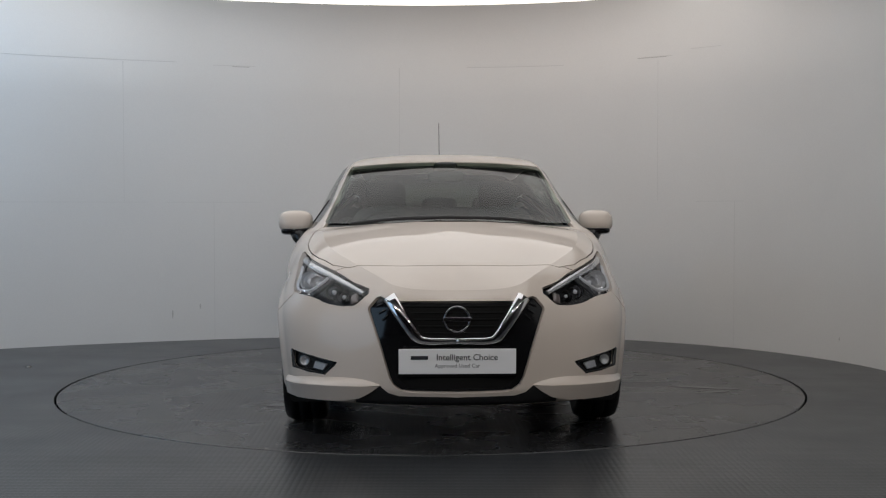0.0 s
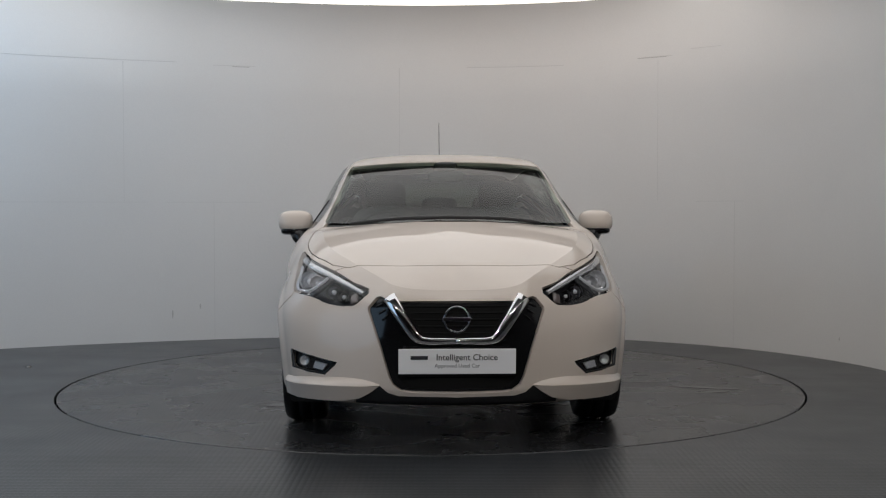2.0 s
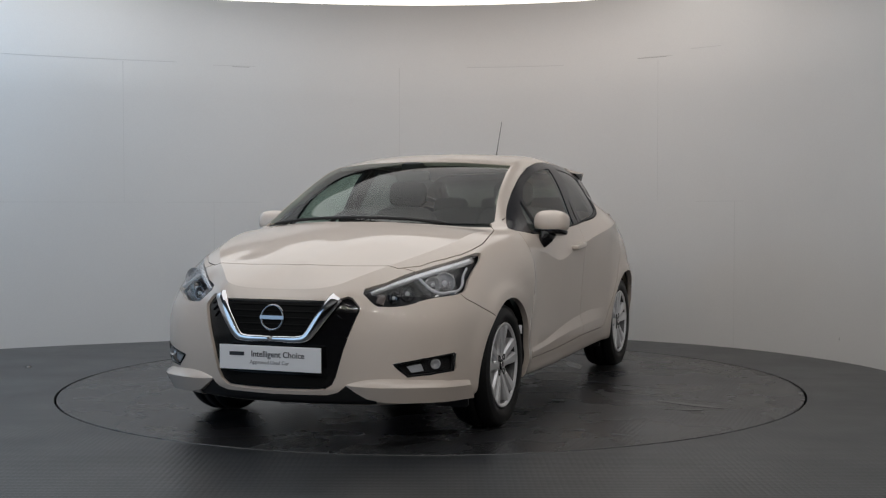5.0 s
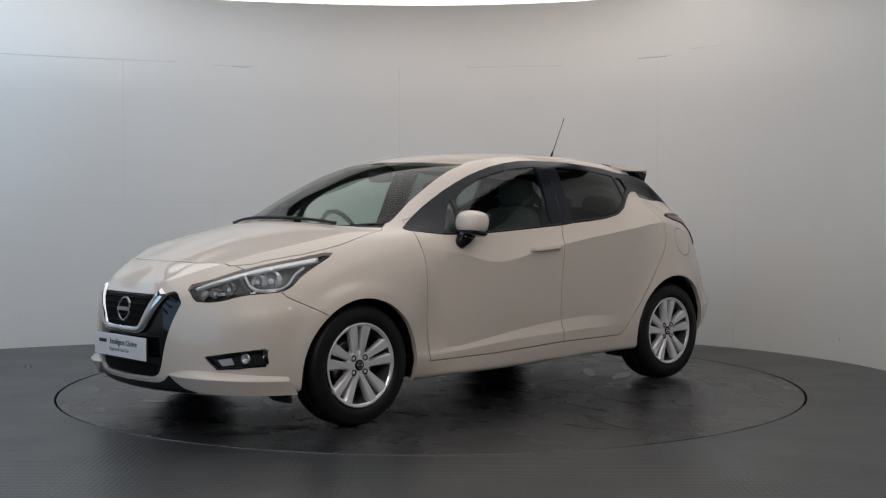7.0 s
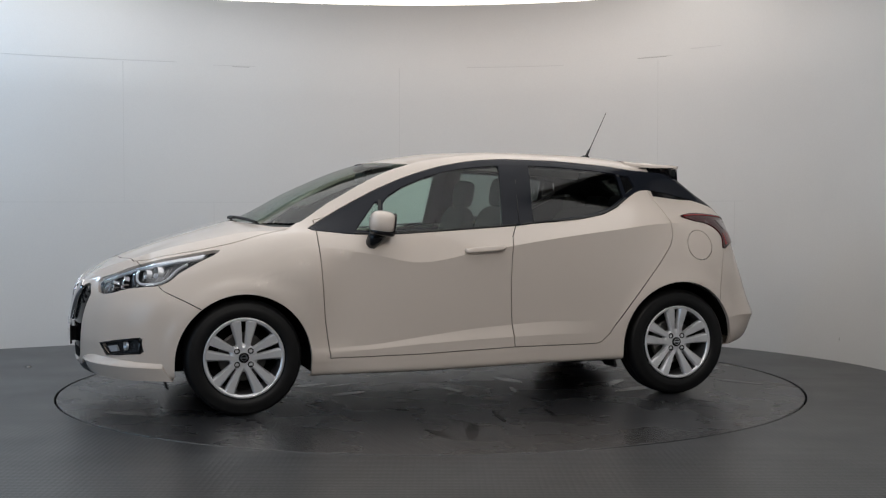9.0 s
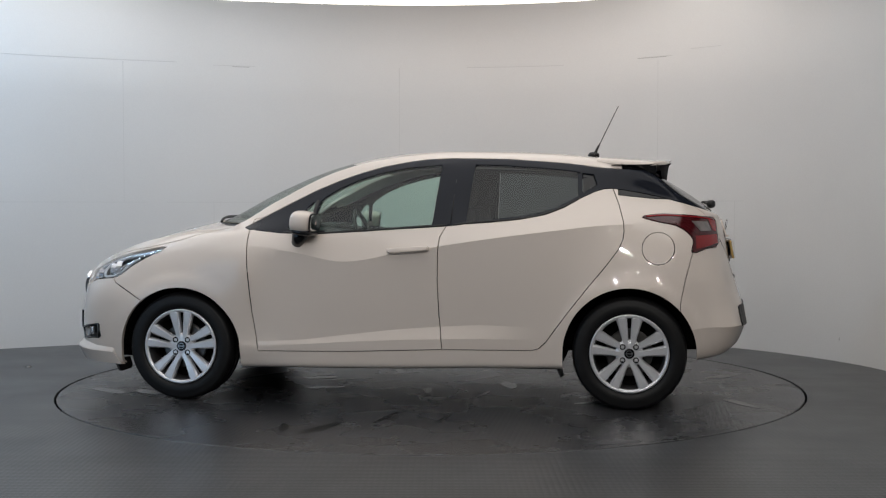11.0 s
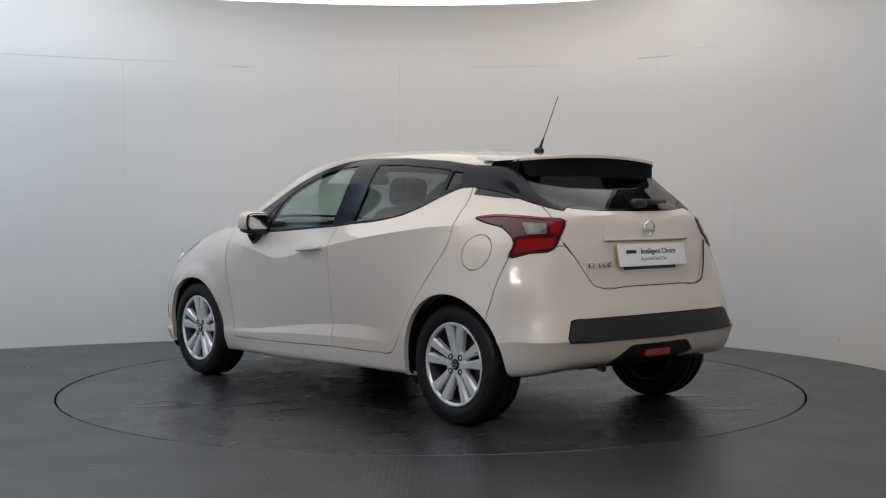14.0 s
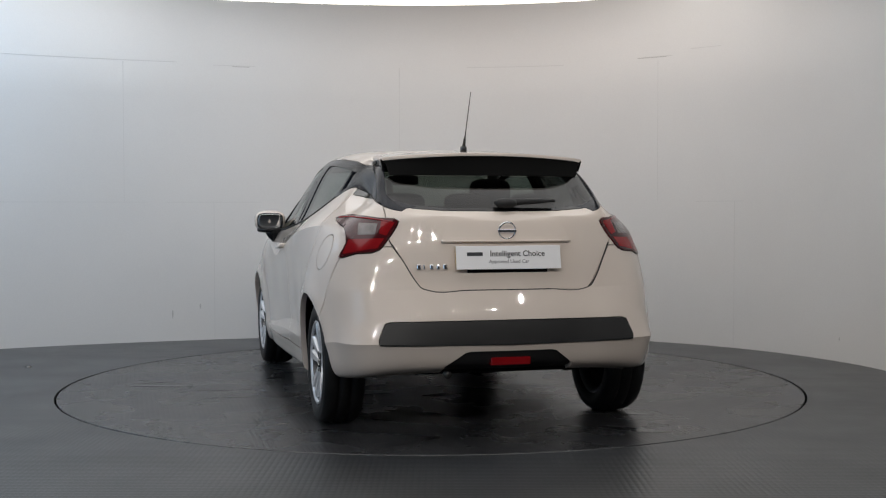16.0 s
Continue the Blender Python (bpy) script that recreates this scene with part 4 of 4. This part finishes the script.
for s, pod in zip((1, -1), fog_pods):
    part("fog_bezel", ribbon("front", [(.765, .418), (.66, .399), (.553, .379), (.60, .325), (.68, .331), (.757, .340), (.765, .418)], .006, -.004, .008, s, steps=1), BLACK, pod, "gloss black bezel")
    p, n = on_shell("front", .70, .375)
    bm = bmesh.new()
    ring_solid(bm, [(.001, -.014), (.012, -.010), (.020, .000), (.023, .004), (.023, -.01)], 24, "x")
    f = part("fog_lamp", bm, REFLECTOR, pod, "round clear fog lamp", True)
    f.matrix_basis = pose(p.x - .012, p.y * s, p.z, 0, 0, 18 * s)
    part("indicator", patch("front", [(.600, .366), (.655, .376), (.665, .345), (.618, .338)], -.012, 2, s, .01), DRL, pod, "white indicator lens")
    part("fog_lens", patch("front", [(.590, .375), (.748, .404), (.746, .346), (.610, .330)], -.004, 3, s), CLEAR, pod, "clear lens")
for s, lamp in zip((1, -1), tail_lamps):
    part("stop_lens", patch("rear_corner", [(.600, .862), (.785, .892), (.806, .938), (.70, .934), (.618, .930)], .0075, 4, s), RED, lamp, "bright red stop lens")
    part("stop_lens", patch("rear_corner", [(.770, 1.022), (.838, 1.012), (.812, .950), (.775, .960)], .0075, 4, s), RED, lamp, "bright red inner lens")
    part("clear_lens", patch("rear_corner", [(.640, 1.008), (.755, 1.006), (.758, .955), (.665, .952)], .0078, 4, s), LENS_GREY, lamp, "clear reversing lens")
    part("tail_rib", ribbon("rear_corner", [(.43, 1.033), (.52, 1.038), (.62, 1.034), (.74, 1.025), (.83, 1.014)], .003, .007, .003, s), RED, lamp, "red rib")
for s in (1, -1):
    # blade along the lower bumper corner: sharp ridge, flat face, pointed inner tip
    bm = bmesh.new()
    rows = []
    for y, top, ridge, low, out in ((.346, .290, .288, .284, .003), (.385, .303, .286, .252, .016), (.43, .312, .284, .222, .028), (.50, .316, .282, .206, .036), (.58, .314, .280, .202, .040), (.66, .308, .277, .200, .040), (.72, .302, .273, .198, .034), (.765, .294, .270, .196, .024), (.798, .286, .266, .194, .010)):
        row = []
        for z, lift in ((top, -.004), (top - .002, .001), (ridge, out), (ridge - .004, out + .002), (low + .004, out * .75), (low, out * .70), (low - .004, -.03)):
            p, n = on_shell("front", y, max(z, .21))
            n = Vector((n.x, n.y, 0)).normalized()
            q = p + n * lift
            row.append(bm.verts.new((q.x, q.y * s, z)))
        rows.append(row)
    for p, q in zip(rows, rows[1:]):
        for j in range(6):
            bm.faces.new((p[j], p[j + 1], q[j + 1], q[j]))
    bm.faces.new(rows[0]), bm.faces.new(rows[-1][::-1])
    bmesh.ops.recalc_face_normals(bm, faces=bm.faces)
    for f in bm.faces:
        f.smooth = True
    for e in bm.edges:
        if len(e.link_faces) == 2 and e.calc_face_angle(0) > 0.45:
            e.smooth = False
    part("bumper_blade", bm, PAINT, car, "ivory blade along the lower bumper")

# mirrors
for s in (1, -1):
    m = Matrix.Scale(s, 4, (0, 1, 0))
    bm = bmesh.new()
    pebble(bm, (0, 0, 0), (.070, .098, .064), .70, m @ pose(.520, .862, 1.006, 0, -8, -8))
    mirror = part("door_mirror", bm, PAINT, car, "ivory door mirror with black base", True)
    bm = bmesh.new()
    pebble(bm, (0, 0, 0), (.066, .088, .020), .62, m @ pose(.520, .858, .953, 0, -8, -8))
    part("mirror_base", bm, BLACK, mirror, "gloss black lower shell", True)
    bm = bmesh.new()
    pebble(bm, (0, 0, 0), (.006, .082, .052), .5, m @ pose(.458, .868, 1.004, 0, -6, -8))
    part("mirror_bezel", bm, BLACK, mirror, "", True)
    bm = bmesh.new()
    pebble(bm, (0, 0, 0), (.004, .074, .045), .5, m @ pose(.4545, .868, 1.004, 0, -6, -8))
    part("mirror_glass", bm, MIRROR, mirror, "silvered mirror glass", True)
    bm = bmesh.new()
    tube(bm, [m @ Vector(p) for p in ((.580, .80, .885), (.572, .818, .893), (.556, .838, .922), (.535, .852, .955))], [.022, .034, .042, .046], 14)
    part("mirror_stalk", bm, BLACK, mirror, "black mirror stalk", True)

# door handles
for s in (1, -1):
    for x0, x1, z0, z1 in ((.055, -.175, .843, .866),):
        p, n = on_shell("side", (x0 + x1) / 2, .855)
        bm = bmesh.new()
        y = p.y + .024
        pebble(bm, (0, 0, 0), (.113, .011, .0155), .55, pose((x0 + x1) / 2, s * y, .858, 16 * s, 4, 0))
        pebble(bm, (0, 0, 0), (.012, .020, .012), .6, pose(x0 - .012, s * (y - .014), .852))
        pebble(bm, (0, 0, 0), (.014, .020, .013), .6, pose(x1 + .014, s * (y - .014), .865))
        part("door_handle", bm, PAINT, doors[0][1][0 if s > 0 else 1], "ivory pull handle", True)
        part("handle_cup", patch("side", [(x0 - .075 + .045 * math.cos(2 * math.pi * k / 20), .853 + .034 * math.sin(2 * math.pi * k / 20)) for k in range(20)], .001, 2, s), PAINT, doors[0][1][0 if s > 0 else 1])
    # window sill strip and belt seal
    part("belt_seal", ribbon("side", [(.66, .949), (.467, .946), (.178, .962), (-.264, .990)], .004, .001, .004, s), SEAL, doors[0][1][0 if s > 0 else 1], "black belt seal")
    part("belt_seal", ribbon("side", [(-.30, .992), (-.364, 1.001), (-.66, 1.026), (-.80, 1.052), (-.90, 1.091), (-.985, 1.139)], .004, .001, .004, s), SEAL, doors[1][1][0 if s > 0 else 1], "black belt seal")
    part("window_divider", ribbon("side", [(.517, .955), (.489, 1.128)], .009, .000, .004, s, steps=3), SEAL, doors[0][1][0 if s > 0 else 1])
    part("pillar_gap", ribbon("side", [(-.285, .998), (-.312, 1.36)], .003, -.0015, .0025, s, steps=3), SEAL, car)

# roof spoiler, aerial
def spoiler():
    bm = bmesh.new()
    rows = []
    for i in range(9):
        t = i / 8
        row = []
        for k in range(25):
            u = -1 + k / 12
            half = .503 + .030 * t
            x = -1.07 + (-.425 + .045 * u * u + .05 * u ** 10) * t
            base = TREE.ray_cast(Vector((x, abs(u) * half, 2)), Vector((0, 0, -1)))[0]
            z_end = 1.359 - .026 * u * u
            zb = TREE.ray_cast(Vector((-1.07, abs(u) * half * .97, 2)), Vector((0, 0, -1)))[0]
            zb = zb.z if zb else 1.33
            z = zb + .002 + (z_end - zb - .002) * t ** 1.15
            row.append(bm.verts.new((x, u * half, z)))
        ends = [bm.verts.new((v.co.x, v.co.y * 1.003, v.co.z - .016)) for v in (row[0], row[-1])]
        rows.append([ends[0], *row, ends[1]])
    low = [bm.verts.new((v.co.x + .004, v.co.y * .995, v.co.z - .015)) for v in rows[-1]]
    rows.append(low)
    for p, q in zip(rows, rows[1:]):
        for j in range(26):
            bm.faces.new((p[j], p[j + 1], q[j + 1], q[j]))
    edge = [tuple(v.co) for v in low[1:-1]]
    bmesh.ops.recalc_face_normals(bm, faces=bm.faces)
    sp = part("roof_spoiler", bm, PAINT, car, "ivory roof spoiler with black underside", True)
    bm = bmesh.new()
    rows = []
    for t in (0, .2, .4, .6, .75, .88, 1):
        row = []
        for x, y, z in edge:
            xe, ye = -1.335 - .0 * y * y, y * .93
            g = TREE.ray_cast(Vector((-3, abs(ye), 1.246)), Vector((1, 0, 0)))[0]
            xe = g.x if g else xe
            row.append(bm.verts.new((x + (xe - x) * t, y + (ye - y) * t, z + (1.246 - z) * t ** 3)))
        rows.append(row)
    for p, q in zip(rows, rows[1:]):
        for j in range(24):
            bm.faces.new((p[j], p[j + 1], q[j + 1], q[j]))
    part("spoiler_underside", bm, UNDER, sp, "black underside", True)
    for side_sign in (1, -1):
        bm = bmesh.new()
        top, low = [], []
        for k in range(9):
            t = .25 + .75 * k / 8
            x = -1.07 - .33 * t
            g = TREE.ray_cast(Vector((x, .50, 2)), Vector((0, 0, -1)))[0]
            zt = 1.322 + .003 * t
            top.append((x - .004, .533, zt))
            low.append((x + .004, .520, min(zt - .004, max(g.z if g else 1.25, zt - .048) - .006)))
        rows = []
        for a, b in zip(top, low):
            rows.append([bm.verts.new((q[0], side_sign * (q[1] - d), q[2])) for q, d in ((a, 0), (b, 0), (b, .012), (a, .012))])
        for p, q in zip(rows, rows[1:]):
            for m in range(4):
                bm.faces.new((p[m], p[(m + 1) % 4], q[(m + 1) % 4], q[m]))
        bm.faces.new(rows[0]), bm.faces.new(rows[-1])
        bmesh.ops.recalc_face_normals(bm, faces=bm.faces)
        part("spoiler_fin", bm, BLACK, sp, "gloss black side fin")
    bm = bmesh.new()
    box(bm, -1.470, -1.452, -.075, .075, 1.300, 1.318, .003)
    part("high_brake_light", bm, DARKRED, sp, "dark red high brake light")


spoiler()
bm = bmesh.new()
pebble(bm, (-1.035, 0, 1.398), (.034, .016, .022), .8)
aerial = part("aerial", bm, BLACK, car, "thin black roof aerial", True)
bm = bmesh.new()
tube(bm, [(-1.040, 0, 1.405), (-1.062, 0, 1.452), (-1.072, 0, 1.470), (-1.180, 0, 1.692)], [.010, .0065, .0028, .0020], 8)
part("aerial_rod", bm, BLACK, aerial)

# tailgate fittings
# Dark strip laid over the shut line to stand in for its shaded gap.
for s in (1, -1):
    part("tailgate_gap_strip", ribbon("rear", [(.548, .915), (.505, .84), (.445, .735), (.425, .710), (.390, .6965), (.20, .696), (0, .696)], .0028, -.002, .0025, s, steps=6), SEAL, tailgate, "dark shut line")
part("handle_panel", patch("rear", [(-.285, 1.012), (-.24, 1.018), (.24, 1.018), (.285, 1.012), (.318, .935), (.318, .926), (-.318, .926), (-.318, .935)], .007, 5, 1, .008), PAINT, tailgate, "raised ivory handle panel")
part("handle_lip", ribbon("rear", [(-.32, .922), (-.16, .922), (0, .922), (.16, .922), (.32, .922)], .005, .004, .014, steps=3), PAINT, tailgate, "ivory lip over the plate")
badge(car, pose(-1.806, 0, .975, 0, 14, 180), .045)
for k, w in enumerate((.026, .008, .020, .020, .024)):
    u = .440 - k * .031
    part("emblem_bar", ribbon("rear", [(u, .806), (u - w * .8, .806)], .012, .001, .003, steps=2), CHROME, tailgate)
for pts, r in (([(-1.722, -.01, 1.108), (-1.718, -.13, 1.114), (-1.704, -.25, 1.116)], [.020, .015, .008]),):
    bm = bmesh.new()
    tube(bm, pts, r, 10)
    pebble(bm, (-1.726, -.02, 1.106), (.026, .055, .024), .8)
    wiper = part("rear_wiper", bm, PLASTIC, tailgate, "black rear wiper arm", True)
    bm = bmesh.new()
    tube(bm, [(-1.704, .03, 1.108), (-1.700, -.14, 1.120), (-1.690, -.28, 1.118)], .008, 8)
    part("wiper_blade", bm, SEAL, wiper)
bm = bmesh.new()
box(bm, -1.874, -1.83, -.098, .098, .340, .378, .006)
part("rear_fog_lamp", bm, RED, car, "red rear fog lamp")
bm = bmesh.new()
tube(bm, [(-1.50, .28, .305), (-1.70, .28, .300), (-1.76, .28, .288)], .020, 12)
part("exhaust_pipe", bm, STEEL, car, "dull steel exhaust", True)

# front wipers
for y0, y1 in ((-.18, .47), (.12, -.52), ):
    bm = bmesh.new()
    line = []
    for k in range(9):
        y = y0 + (y1 - y0) * k / 8
        p, n = on_shell("top", 1.215 - .30 * y * y - .002 * k, abs(y))
        line.append((p.x, y, p.z + .014))
    tube(bm, line, .008, 8)
    part("front_wiper", bm, SEAL, car, "black wiper arm")

# ---------------------------------------------------------------- cabin
for n in ("front_door", "rear_door"):
    for s in (1, -1):
        part("door_card", panel(n, (s,), lift=-.05, flange=0, gap=0), CABIN, car, "charcoal door trim")
PIECES["roof_lining"] = [f for f in PIECES["body"] if f.calc_center_median().z > 1.12]
PIECES["side_lining"] = [f for f in PIECES["body"] if f.calc_center_median().z <= 1.12 and f.calc_center_median().x < 1.3]
part("cabin_lining", panel("side_lining", (1, -1), lift=-.035, flange=0, gap=.004), CABIN, car, "dark cabin lining")
part("headlining", panel("roof_lining", (1, -1), lift=-.030, flange=0, gap=.002), LINING, car, "pale grey headlining")
bm = bmesh.new()
pebble(bm, (.80, 0, .84), (.30, .66, .125), .45)
dash = part("dashboard", bm, CABIN, car, "charcoal dashboard", True)
bm = bmesh.new()
pebble(bm, (.66, -.36, .965), (.10, .17, .03), .6)
part("instrument_hood", bm, CABIN, dash, "", True)
bm = bmesh.new()
ring_solid(bm, [(.178 + .014 * math.cos(a), .014 * math.sin(a)) for a in [2 * math.pi * k / 10 for k in range(11)]], 36, "x")
box(bm, -.012, .006, -.17, .17, -.018, .018, .004)
box(bm, -.012, .006, -.018, .018, -.17, .0, .004)
wheel = part("steering_wheel", bm, CABIN, car, "black steering wheel", True)
wheel.matrix_basis = pose(.45, -.36, .90, 0, 22, 0)


def seat(x, y, width, tall=True):
    ob = new("seat")
    ob.parent = car
    ob["label"] = "dark grey cloth seat"
    bm = bmesh.new()
    pebble(bm, (x + .10, y, .50), (.26, width, .09), .5)
    part("cushion", bm, CLOTH, ob, "", True)
    bm = bmesh.new()
    pebble(bm, (0, 0, 0), (.065, width, .30), .5, pose(x - .22, y, .80, 0, -14, 0))
    part("backrest", bm, CLOTH, ob, "", True)
    for dy in ((0,) if tall else (-.36, 0, .36)):
        bm = bmesh.new()
        pebble(bm, (0, 0, 0), (.045, .125, .085 if tall else .06), .55, pose(x - .315, y + dy, 1.175 if tall else 1.10, 0, -10, 0))
        part("headrest", bm, CLOTH, ob, "", True)
        for e in (-.05, .05):
            bm = bmesh.new()
            tube(bm, [(x - .285, y + dy + e, 1.05), (x - .31, y + dy + e, 1.14)], .006, 6)
            part("headrest_post", bm, STEEL, ob)


seat(-.02, .36, .235)
seat(-.02, -.36, .235)
seat(-.80, 0, .60, False)
bm = bmesh.new()
box(bm, -1.60, -1.02, -.52, .52, .95, .975, .006)
part("parcel_shelf", bm, CABIN, car, "charcoal parcel shelf")
bm = bmesh.new()
pebble(bm, (.435, 0, 1.268), (.018, .105, .034), .5)
part("rear_view_mirror", bm, CABIN, car, "black interior mirror", True)
bm = bmesh.new()
pebble(bm, (.42, 0, 1.325), (.055, .07, .026), .6)
part("sensor_pod", bm, CABIN, car, "", True)


# ---------------------------------------------------------------- marks on deck, floor and wall
def blot(cx, cy, rx, ry, turn, seed, z):
    rng = random.Random(seed)
    bm = bmesh.new()
    n = 26
    ph = [(rng.uniform(0, 6.28), rng.uniform(.08, .28) / k) for k in range(1, 6)]
    ring = []
    for k in range(n):
        a = 2 * math.pi * k / n
        r = 1 + sum(m * math.sin(j * a + p) for j, (p, m) in enumerate(ph, 1))
        x, y = rx * r * math.cos(a), ry * r * math.sin(a)
        ring.append((cx + x * math.cos(turn) - y * math.sin(turn), cy + x * math.sin(turn) + y * math.cos(turn)))
    prism(bm, ring, .0008, lambda u, v, w: (u, v, z + w))
    return bm


rng = random.Random(7)
for k in range(24):
    a, r = rng.uniform(0, 6.28), 2.05 * math.sqrt(rng.uniform(.02, 1))
    part("wet_patch", blot(r * math.cos(a), r * math.sin(a), rng.uniform(.05, .20), rng.uniform(.012, .05), rng.uniform(0, 3.14), k, .0004), PATCH, turntable, "shiny worn patch")
for k in range(5):
    a, r = rng.uniform(0, 6.28), 2.1 * math.sqrt(rng.uniform(.05, 1))
    part("scuff", blot(r * math.cos(a), r * math.sin(a), rng.uniform(.01, .03), rng.uniform(.002, .005), rng.uniform(0, 3.14), 50 + k, .0006), SCUFF, turntable, "pale scuff")


def wall_at(x_over_y, z0, z1, half):
    """A slim upright strip on the wall along a line of sight."""
    ring = curve_points([(x, y, 0) for x, y in OUTLINE], 8, closed=True)
    for p, q in zip(ring, ring[1:] + ring[:1]):
        fa, fb = p.x - x_over_y * p.y, q.x - x_over_y * q.y
        if p.y > 6 and fa * fb <= 0 and fa != fb:
            c = p + (q - p) * (fa / (fa - fb))
            d = (q - p).normalized()
            n = Vector((d.y, -d.x, 0))
            if n.dot(Vector((-.6, 4, 0)) - c) < 0:
                n = -n
            return c, d, n
    return Vector((0, 10, 0)), Vector((1, 0, 0)), Vector((0, -1, 0))


for k, z0, z1 in ((-.2645, 1.14, 2.28), (-.19, 0.0, 1.14), (-.036, 1.14, 2.28), (.178, 1.14, 2.28), (.242, 0.0, 1.14)):
    c, d, n = wall_at(k, z0, z1, .002)
    bm = bmesh.new()
    a = [c - d * .0022, c + d * .0022, c + d * .0022 + n * .0012, c - d * .0022 + n * .0012]
    lo, hi = [bm.verts.new((p.x, p.y, z0 + .003)) for p in a], [bm.verts.new((p.x, p.y, z1 - .003)) for p in a]
    for j in range(4):
        bm.faces.new((lo[j], lo[(j + 1) % 4], hi[(j + 1) % 4], hi[j]))
    tagged(part("wall_joint", bm, SEAM), "faint upright joint in the painted wall boards", "joint", kind="structure")


def run(k0, k1, z, mat, name, thick=.003, label="faint level joint in the painted wall boards", cat="joint"):
    bm = bmesh.new()
    rows = []
    for i in range(13):
        c, d, n = wall_at(k0 + (k1 - k0) * i / 12, 0, 0, 0)
        rows.append([bm.verts.new((*(c + n * o).to_tuple()[:2], z + h)) for o, h in ((-.004, -thick), (.0012, -thick), (.0012, thick), (-.004, thick))])
    for p, q in zip(rows, rows[1:]):
        for j in range(3):
            bm.faces.new((p[j], p[j + 1], q[j + 1], q[j]))
    tagged(part(name, bm, mat), label, cat, kind="structure")


for k0, k1, z in ((-.302, -.245, 1.14), (-.23, -.15, 1.14), (-.37, -.30, 1.14), (-.37, -.22, 2.285), (-.19, -.155, 2.27), (.165, .19, 2.31), (.205, .23, 2.35), (.21, .25, 1.14), (.02, .10, 2.28)):
    run(k0, k1, z, SEAM, "wall_joint", .0022)
run(-.174, -.160, 2.262, MARK, "wall_mark", .003, "thin dark scratch on the wall paint", "mark")
run(.161, .185, 2.305, MARK, "wall_mark", .003, "thin dark scratch on the wall paint", "mark")
for k, z, h in ((-.225, .22, .035), (-.202, .28, .022), (.33, .16, .012)):
    c, d, n = wall_at(k, 0, 0, 0)
    bm = bmesh.new()
    pebble(bm, (0, 0, 0), (.006, .0015, h), 1.0)
    ob = part("wall_mark", bm, MARK)
    ob.matrix_basis = Matrix.Translation((c.x, c.y, z)) @ Matrix.Rotation(math.atan2(d.y, d.x), 4, "Z")
    tagged(ob, "small dark scuff on the wall paint", "mark", kind="structure")
bm = bmesh.new()
ring_solid(bm, [(.001, .012), (.014, .011), (.022, .006), (.024, 0)], 20, "z")
stud = part("floor_cap", bm, STEEL, smooth=True)
stud.matrix_basis = pose(-2.846, 8.229, 0.0)
tagged(stud, "small domed steel cap on the rubber floor", "floor cap")


# ---------------------------------------------------------------- what moves
ANGLES = [(0.0, -1.61), (2.0, -1.59), (2.25, -1.50), (2.5, -1.22), (2.75, -0.58), (3.0, 0.47), (3.25, 1.95), (3.5, 3.79), (3.75, 6.05), (4.0, 8.70), (4.25, 11.65), (4.5, 14.85), (5.0, 21.36), (5.2, 23.95),
          (5.9, 33.05), (6.6, 42.15), (7.3, 51.2), (7.5, 53.7), (8.0, 60.0), (8.5, 66.25), (8.7, 68.85), (9.4, 77.98), (10.1, 87.15), (10.8, 96.4), (11.0, 99.06), (11.5, 105.65), (12.0, 112.33), (12.5, 119.0), (13.0, 125.65),
          (13.5, 132.25), (14.0, 138.86), (14.5, 145.49), (15.0, 152.14), (15.5, 158.75), (16.0, 165.35)]


def motions():
    walk(turntable, [(t, pose(TABLE.x, TABLE.y, 0, 0, 0, -90 - a)) for t, a in ANGLES])
    walk(car, [(t, pose(TABLE.x, TABLE.y, 0.0, 0, 0, -90 - a) @ pose(0.0332, 0.0743, 0.001)) for t, a in ANGLES])


motions()
